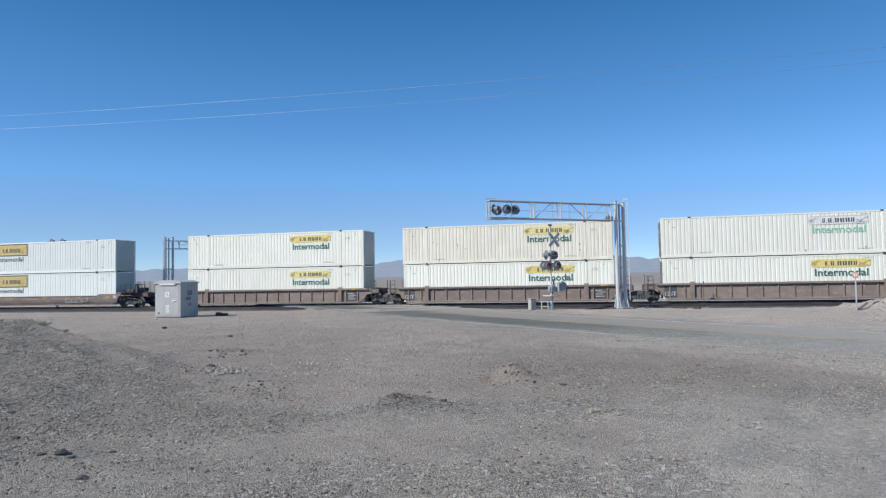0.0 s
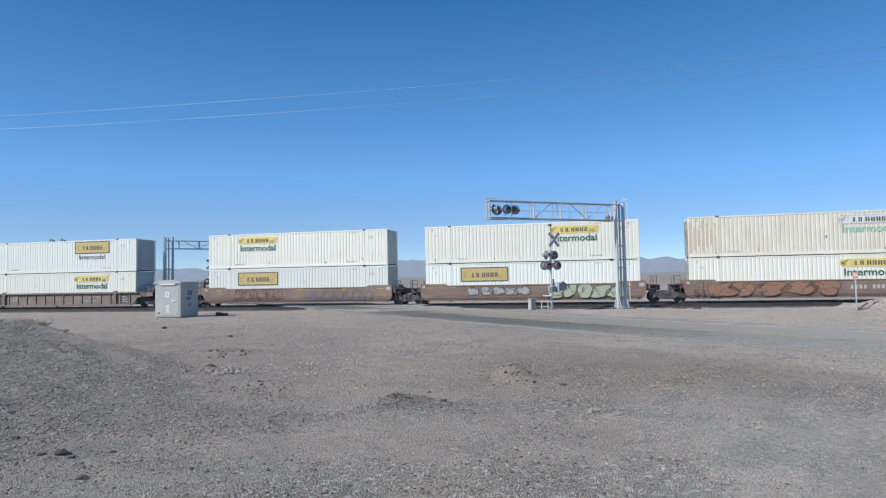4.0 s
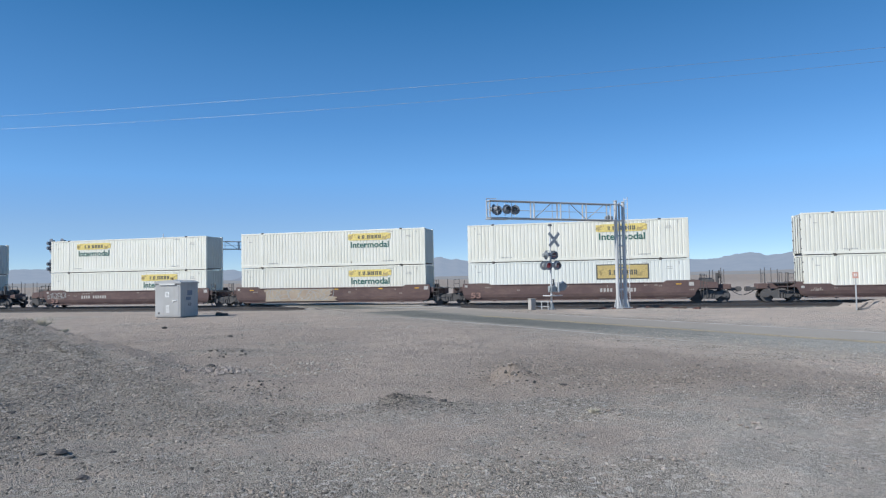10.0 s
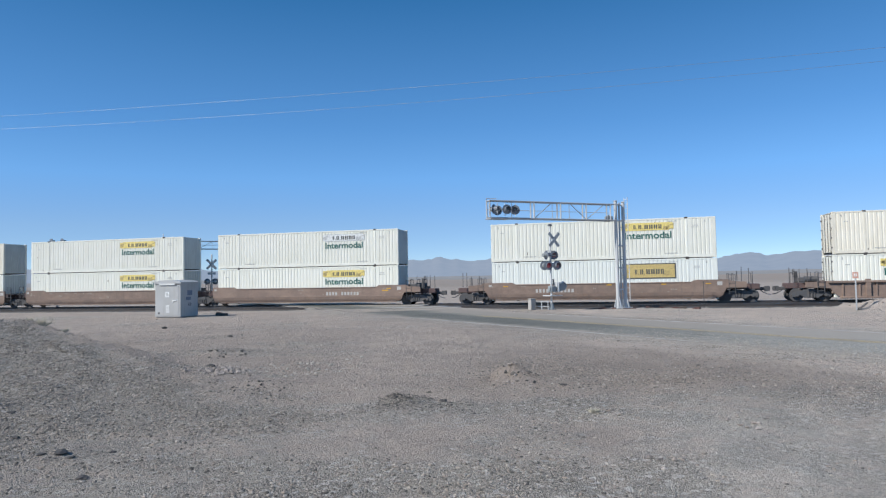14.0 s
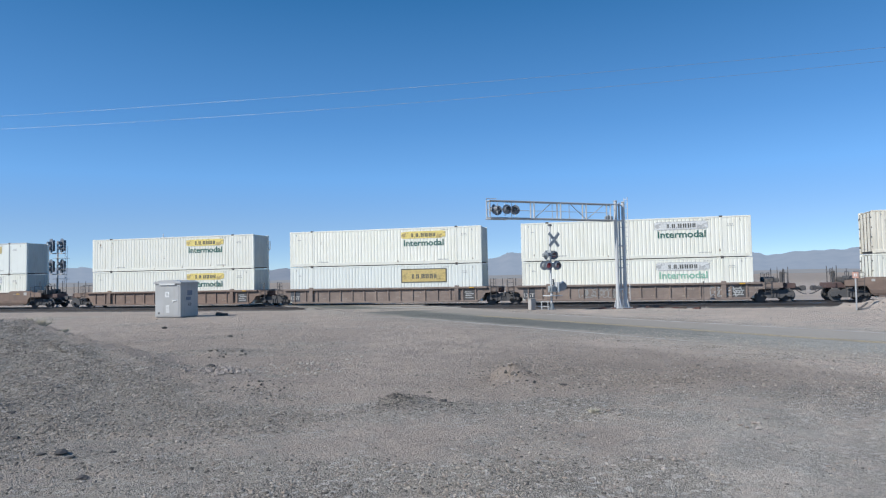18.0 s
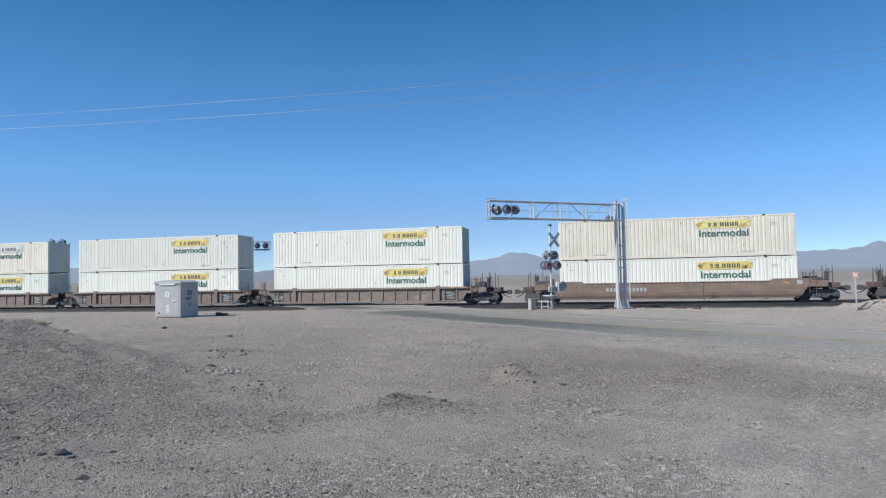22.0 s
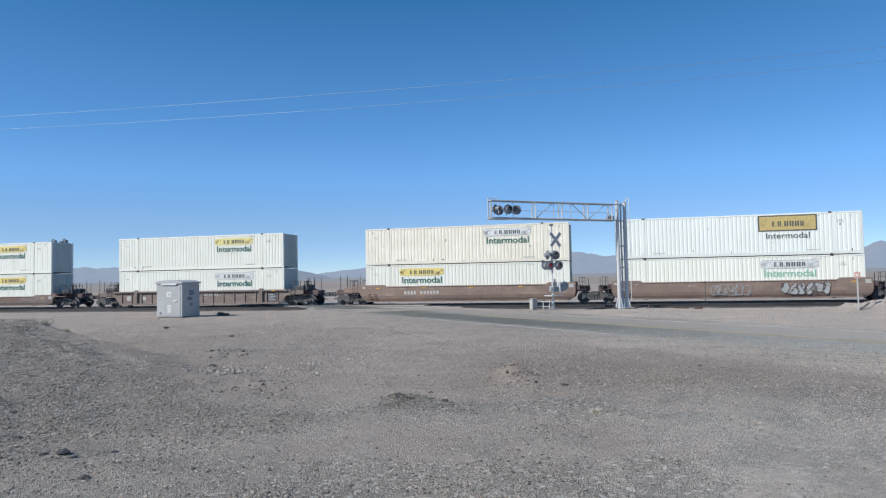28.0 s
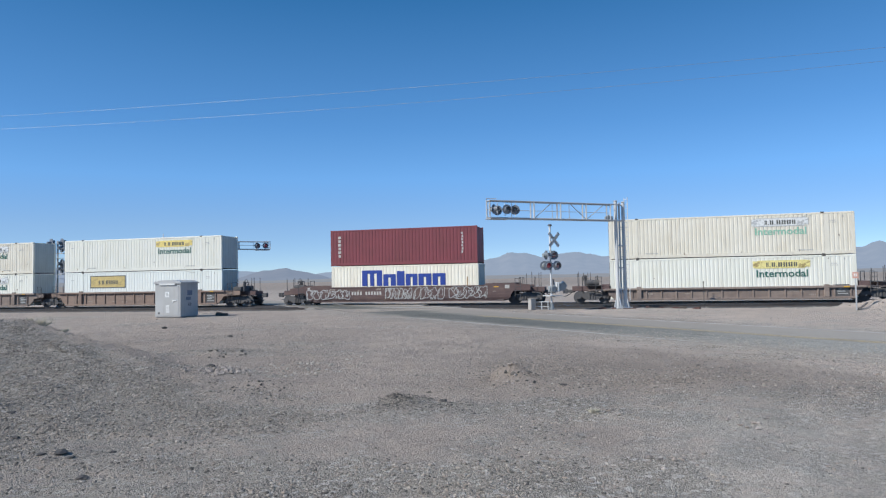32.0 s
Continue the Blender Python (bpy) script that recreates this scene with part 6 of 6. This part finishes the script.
def mast_signal(m, height, gate, label, lit, buck_z):
    s = thing("crossing_signal", m, label, "crossing signal", "crossing signals")
    part("pole", smooth(Geo().tube((0, 0, 0.4), (0, 0, height), 0.062, 12).mesh("pole", STEEL)), s)
    part("base", Geo().tube((0, 0, 0.0), (0, 0, 0.06), 0.26, 8).tube((0, 0, 0.06), (0, 0, 0.45), 0.17, 10, 0.09).box(-0.2, 0.2, -0.2, 0.2, 0.0, 0.1, 0.02).mesh("base", GREY_MID), s, "cast pole base")
    part("pole_cap", smooth(Geo().tube((0, 0, height), (0, 0, height + 0.07), 0.075, 10, 0.02).mesh("pole_cap", STEEL)), s)
    crossbuck(s, buck_z, -0.09, 0.24 if gate else 0.0, 4 if gate else 0)
    zf = buck_z - 1.66 if gate else buck_z - 1.6
    part("crossarm", Geo().tube((-0.42, -0.02, zf), (0.42, -0.02, zf), 0.03, 8).mesh("crossarm", STEEL), s)
    light_unit(s, pose(-0.36, -0.2, zf, 0, 0, -26 if gate else 0), RED_LIT if lit else RED_LENS)
    light_unit(s, pose(0.36, -0.2, zf, 0, 0, -18 if gate else 12), RED_LENS)
    if gate:
        zb = zf + 0.66
        part("crossarm", Geo().tube((-0.42, 0, zb), (0.42, 0, zb), 0.03, 8).tube((-0.42, 0, zb + 0.28), (0.42, 0, zb + 0.28), 0.018, 6).mesh("crossarm", STEEL), s)
        light_unit(s, pose(-0.3, 0.1, zb, 0, 0, 80), RED_LENS)
        light_unit(s, pose(0.36, 0.1, zb, 0, 0, -30), RED_LENS)
        light_unit(s, pose(-0.40, 0.12, zf, 0, 0, 150), RED_LENS)
        light_unit(s, pose(0.55, 0.12, zf, 0, 0, 205), RED_LENS)
        part("bell", smooth(Geo().tube((0, 0, height + 0.05), (0, 0, height + 0.16), 0.16, 14, 0.09).mesh("bell", BLACK)), s, "dark crossing bell")
        part("gate_mechanism", Geo().box(-0.22, 0.18, -0.3, 0.1, 1.12, 1.5, 0.04).tube((-0.3, -0.15, 1.34), (0.4, -0.15, 1.34), 0.11, 10).mesh("gate_mechanism", GREY_MID), s, "grey gate drive box")
        part("gate_bracket", Geo().box(0.3, 0.42, -0.35, 0.05, 1.1, 1.75, 0.02).tube((0.36, -0.1, 1.62), (0.95, -0.1, 1.75), 0.05, 6).mesh("gate_bracket", STEEL), s)
        part("counterweight", Geo().prism([(0.42, 1.15), (0.95, 1.22), (1.12, 1.5), (0.95, 1.72), (0.55, 1.62)], -0.26, -0.02).mesh("counterweight", GREY_MID), s, "dark counterweight plates")
        part("platform", Geo().box(-0.5, 0.5, -0.5, 0.25, 0.86, 0.92, 0.01).mesh("platform", STEEL), s)
        part("gate_stub", Geo().box(-0.06, 0.02, -0.28, -0.2, 1.55, 1.95, 0.01).mesh("gate_stub", BLACK), s)
    else:
        part("track_sign", once("ts", lambda: Geo().box(-0.36, 0.36, -0.01, 0.01, -0.11, 0.11, 0.004).mesh("track_sign", STEEL)), s, "small plate under the crossed boards", pose(0, -0.09, buck_z - 0.85))
    return s


px, py = 6.9, 43.2
mast_signal(pose(px, py, at_land(px, py), 0, 0, ROAD_TURN), 5.3, True, "grey crossing signal mast with crossed boards, flashers and gate drive", True, 4.47)
bx, by = -21.4, 62.6
mast_signal(pose(bx, by, at_land(bx, by), 0, 0, ROAD_TURN + 180), 5.2, False, "grey crossing signal mast with crossed boards beyond the train", False, 4.35)


def block_signal(m):
    """A railway block signal: mast, ladder and four hooded colour-light heads."""
    s = thing("railway_signal", m, "black four-headed railway block signal on a mast", "railway signal")
    part("mast", smooth(Geo().tube((0, 0, 0), (0, 0, 7.1), 0.09, 10).mesh("mast", STEEL)), s)
    part("ladder", Geo().line([(0.75, -0.2, 0.4), (0.95, -0.2, 6.6)], 0.02, 5).line([(0.75, 0.2, 0.4), (0.95, 0.2, 6.6)], 0.02, 5).mesh("ladder", STEEL), s)
    for i in range(20):
        part("rung", once("rung2", lambda: Geo().tube((0, -0.2, 0), (0, 0.2, 0), 0.014, 5).mesh("rung", STEEL)), s, "", pose(0.76 + 0.0095 * i, 0, 0.7 + i * 0.3))
    for z in (3.75, 5.85):
        part("platform", Geo().box(-0.25, 1.1, -0.35, 0.35, z - 0.5, z - 0.46, 0.01).line([(1.1, -0.35, z - 0.46), (1.1, -0.35, z + 0.5), (0.2, -0.35, z + 0.5)], 0.018, 5).mesh("platform", STEEL), s)
        part("bracket", Geo().tube((-0.75, 0, z), (0.75, 0, z), 0.05, 8).mesh("bracket", STEEL), s)
        for x in (-0.58, 0.58):
            hd = part("signal_head", once("shead", lambda: Geo().prism([(0.44 * math.copysign(abs(math.cos(a)) ** 0.7, math.cos(a)), 0.45 + 0.72 * math.copysign(abs(math.sin(a)) ** 0.8, math.sin(a))) for a in [k * math.pi / 9 for k in range(18)]], -0.13, -0.09).box(-0.24, 0.24, -0.1, 0.2, -0.1, 1.0, 0.05).mesh("signal_head", SIGNAL_DARK)), s, "black signal head", pose(x, 0, z + 0.35, 0, 0, -32))
            for k, zz in enumerate((0.2, 0.7)):
                part("visor", once("visor", lambda: smooth(Geo().tube((0, -0.12, 0), (0, -0.5, 0), 0.18, 12, 0.16).mesh("visor", SIGNAL_DARK))), hd, "", pose(0, 0, zz))
    return s


block_signal(on_line(-41.7, 5.5, -0.38, 10))


# ============ lineside things ============
def cabinet(m):
    c = thing("signal_cabinet", m, "silver-grey steel signal cabinet with a gabled roof on bare dirt", "cabinet")
    w, d, h = 1.80, 1.75, 2.14
    part("body", Geo().box(-w, 0, 0, d, 0.05, h, 0.015).mesh("body", SILVER), c)
    part("plinth", Geo().box(-w + 0.06, -0.06, 0.06, d - 0.06, -0.1, 0.05, 0.01).mesh("plinth", CONCRETE), c)
    rf = Geo()
    prof = [(-w - 0.06, h - 0.06), (0.06, h - 0.06), (0.06, h + 0.02), (-w * 0.2, h + 0.13), (-w / 2, h + 0.16), (-w * 0.8, h + 0.13), (-w - 0.06, h + 0.02)]
    rf.prism(prof, -0.07, d + 0.07)
    part("roof", rf.mesh("roof", SILVER), c, "shallow grey metal roof")
    part("vent", Geo().box(-w + 0.35, -0.35, -0.085, -0.02, h - 0.16, h - 0.06, 0.01).mesh("vent", LOGO_WHITE), c, "pale vent strip")
    door = part("door", Geo().box(-w + 0.1, -0.12, -0.018, 0.0, 0.12, h - 0.2, 0.006).mesh("door", SILVER), c)
    part("notice", bars([(-w * 0.52, 1.42, 0.3, 0.34)], LOGO_WHITE, "notice"), door, "white notice", pose(0, -0.024, 0))
    part("notice_mark", bars([(-w * 0.52, 1.42, 0.12, 0.16)], ORNAMENT_GREY, "notice_mark"), door, "grey emblem", pose(0, -0.03, 0))
    part("handle", Geo().box(-0.52, -0.3, -0.06, -0.018, 1.0, 1.06, 0.008).box(-0.55, -0.5, -0.045, -0.018, 0.9, 1.1, 0.006).mesh("handle", LOGO_WHITE), door, "pale door handle")
    part("louvre", bars([(-w * 0.5, 0.32 + k * 0.085, 0.25, 0.07) for k in range(6)], LOGO_WHITE, "louvre"), door, "white louvred vent", pose(0, -0.024, 0))
    part("lock_box", Geo().box(-w + 0.22, -w + 0.34, -0.03, 0.0, 0.22, 0.34, 0.006).mesh("lock_box", BLACK), c)
    part("side_notice", bars([(0.9, 1.5, 0.5, 0.3), (0.75, 1.15, 0.5, 0.2)], plain("blue_grey_notice", (0.16, 0.2, 0.27), 0.6), "side_notice"), c, "faded blue notices", pose(0.006, 0, 0, 0, 0, 90))
    part("side_vent", bars([(0.9, 0.72 + k * 0.07, 0.3, 0.04) for k in range(3)], BLACK, "side_vent"), c, "", pose(0.006, 0, 0, 0, 0, 90))
    for x in (-w + 0.05, -0.05):
        part("lifting_eye", Geo().box(x - 0.04, x + 0.04, -0.05, 0.02, h, h + 0.1, 0.01).mesh("lifting_eye", STEEL), c)
    return c


cabinet(pose(-15.95, 41.1, at_land(-16.8, 42) + 0.02, 0, 0, TRACK_TURN))

pb = thing("relay_box", pose(5.62, 43.0, at_land(5.62, 43.0), 0, 0, ROAD_TURN), "pale grey pedestal box beside the crossing signal", "box")
part("body", Geo().box(-0.2, 0.2, -0.16, 0.16, 0.0, 0.68, 0.02).mesh("body", CONCRETE), pb)
part("lid", Geo().box(-0.22, 0.22, -0.18, 0.18, 0.68, 0.73, 0.015).mesh("lid", CONCRETE), pb)
rl = thing("pipe_rail", pose(6.25, 43.1, at_land(6.25, 43.1), 0, 0, TRACK_TURN), "low grey pipe rail beside the signal base", "rail")
part("rail_bar", Geo().line([(-0.55, 0, 0.5), (0.45, 0, 0.5)], 0.03, 6).mesh("rail_bar", STEEL), rl)
part("rail_bar", Geo().line([(-0.55, 0, 0.2), (0.45, 0, 0.2)], 0.025, 6).mesh("rail_bar", STEEL), rl)
for x in (-0.45, 0.0, 0.4):
    part("rail_post", Geo().tube((x, 0, -0.02), (x, 0, 0.5), 0.03, 6).mesh("rail_post", STEEL), rl)

sg = thing("marker_sign", pose(21.9, 35.9, at_land(21.9, 35.9), 0, 0, -20), "small orange and white square sign on a thin steel post", "sign")
part("post", Geo().box(-0.035, 0.035, -0.02, 0.02, -0.1, 2.0, 0.006).mesh("post", STEEL_DARKER), sg)
part("plate", Geo().box(-0.14, 0.14, -0.035, -0.021, 1.7, 2.03, 0.004).mesh("plate", REFLECT_O), sg, "orange square plate")
part("emblem", bars([(0, 1.87, 0.15, 0.14)], LOGO_WHITE, "emblem"), sg, "white patch", pose(0, -0.041, 0))
part("emblem_core", bars([(0, 1.87, 0.07, 0.06)], REFLECT_O, "emblem_core"), sg, "orange patch", pose(0, -0.046, 0))
bd = tagged(new("board", Geo().box(-0.34, 0.34, -0.06, 0.06, -0.03, 0.03, 0.01).mesh("board", GRIME)), "dark board leaning on the spoil bank", "board")
bd.matrix_basis = pose(22.26, 35.95, at_land(22.26, 35.95) + 0.17, 0, -32, 10)
rd = tagged(new("marker_rod", Geo().tube((0, 0, -0.1), (0, 0, 2.15), 0.02, 6).tube((0, 0, 2.0), (0, 0, 2.15), 0.03, 6).mesh("marker_rod", CASTING)), "thin dark marker rod beside the track", "marker")
rd.matrix_basis = pose(16.4, 42.6, at_land(16.4, 42.6), 0, 0, 0)
lm = tagged(new("tie_scrap", Geo().box(-0.36, 0.36, -0.14, 0.14, -0.02, 0.16, 0.02).prism([(-0.36, 0.16), (0.1, 0.16), (-0.1, 0.22), (-0.3, 0.24)], -0.1, 0.1).mesh("tie_scrap", TIE)), "dark broken timber block on dirt", "timber")
lm.matrix_basis = pose(-14.15, 43.2, at_land(-14.15, 43.2), 0, 0, -6)
random.seed(12)
for k in range(11):
    s, q = 11.6 + k * 0.62 + random.uniform(-0.3, 0.3), -6.7 - k * 0.10 + random.uniform(-0.2, 0.25)
    p = on_line(s, q).translation
    w_, h_ = random.uniform(0.12, 0.3), random.uniform(0.05, 0.12)
    ob = tagged(new("timber_scrap", Geo().prism([(-w_, -0.03), (w_, -0.03), (w_ * 0.9, h_), (w_ * 0.2, h_ * 1.15), (-w_ * 0.8, h_ * 0.8)], -0.1, 0.09).mesh("timber_scrap", TIE_RED if k % 3 else TIE)),
                "broken reddish timber scrap beside the track", "timber", "timber scraps")
    ob.matrix_basis = pose(p.x, p.y, at_land(p.x, p.y), 0, 0, random.uniform(-50, 25))


def bush(m, size, seed, label):
    """A dry shrub of thin twigs."""
    rs = random.Random(seed)
    b = thing("dry_bush", m, label, "bush", "dry bushes")
    for k in range(7):
        g = Geo()
        for _ in range(15):
            a, e = rs.uniform(0, 6.28), rs.uniform(0.3, 1.4)
            ln = size * rs.uniform(0.5, 1.0)
            p0 = Vector((rs.uniform(-0.08, 0.08), rs.uniform(-0.08, 0.08), 0)) * size * 3
            p1 = p0 + Vector((math.cos(a) * math.cos(e), math.sin(a) * math.cos(e), math.sin(e))) * ln * 0.6
            p2 = p1 + Vector((math.cos(a + rs.uniform(-1, 1)), math.sin(a + rs.uniform(-1, 1)), rs.uniform(0.2, 0.9))) * ln * 0.35
            g.tube(p0, p1, 0.006, 3, 0.004)
            g.tube(p1, p2, 0.004, 3, 0.002)
        part("twig_clump", g.mesh("twig_clump", DRY), b)
    return b


DRY = painted("dry_twigs", (0.60, 0.55, 0.44), (0.52, 0.47, 0.37), (0.33, 0.28, 0.22), 0.4, 0.9)
for bx_, by_, bs_, sd in ((-12.5, 21.1, 0.42, 1), (-13.2, 21.6, 0.22, 2), (2.17, 9.98, 0.13, 3), (-11.4, 20.4, 0.16, 4)):
    bush(pose(bx_, by_, at_land(bx_, by_) - 0.02), bs_, sd, "dry brown desert shrub on gravel")


# ============ overhead wires ============
def wire(y0, low, low_s, curve):
    g = Geo()
    pts = []
    for i in range(61):
        s = -75 + i * 2.5
        p = Vector((0, y0, 0)) + TD * s
        pts.append((p.x, p.y, low + curve * (s - low_s) ** 2))
    return tagged(new("overhead_wire", smooth(g.line(pts, 0.0055, 8).mesh("overhead_wire", WIRE_MAT), 70)), "thin bright overhead wire against the sky", "wire", "overhead wires", "structure")


wire(30.0, 10.757, 18.7, 0.000343)
wire(31.5, 10.55, 6.7, 0.00055)


# ============ what moves ============
def motions():
    times = [2.0 * k for k in range(17)]
    for ob, x, z in LOADS:
        walk(ob, [(t, on_line(x + run(t), FAR_TRACK, z)) for t in times])


motions()
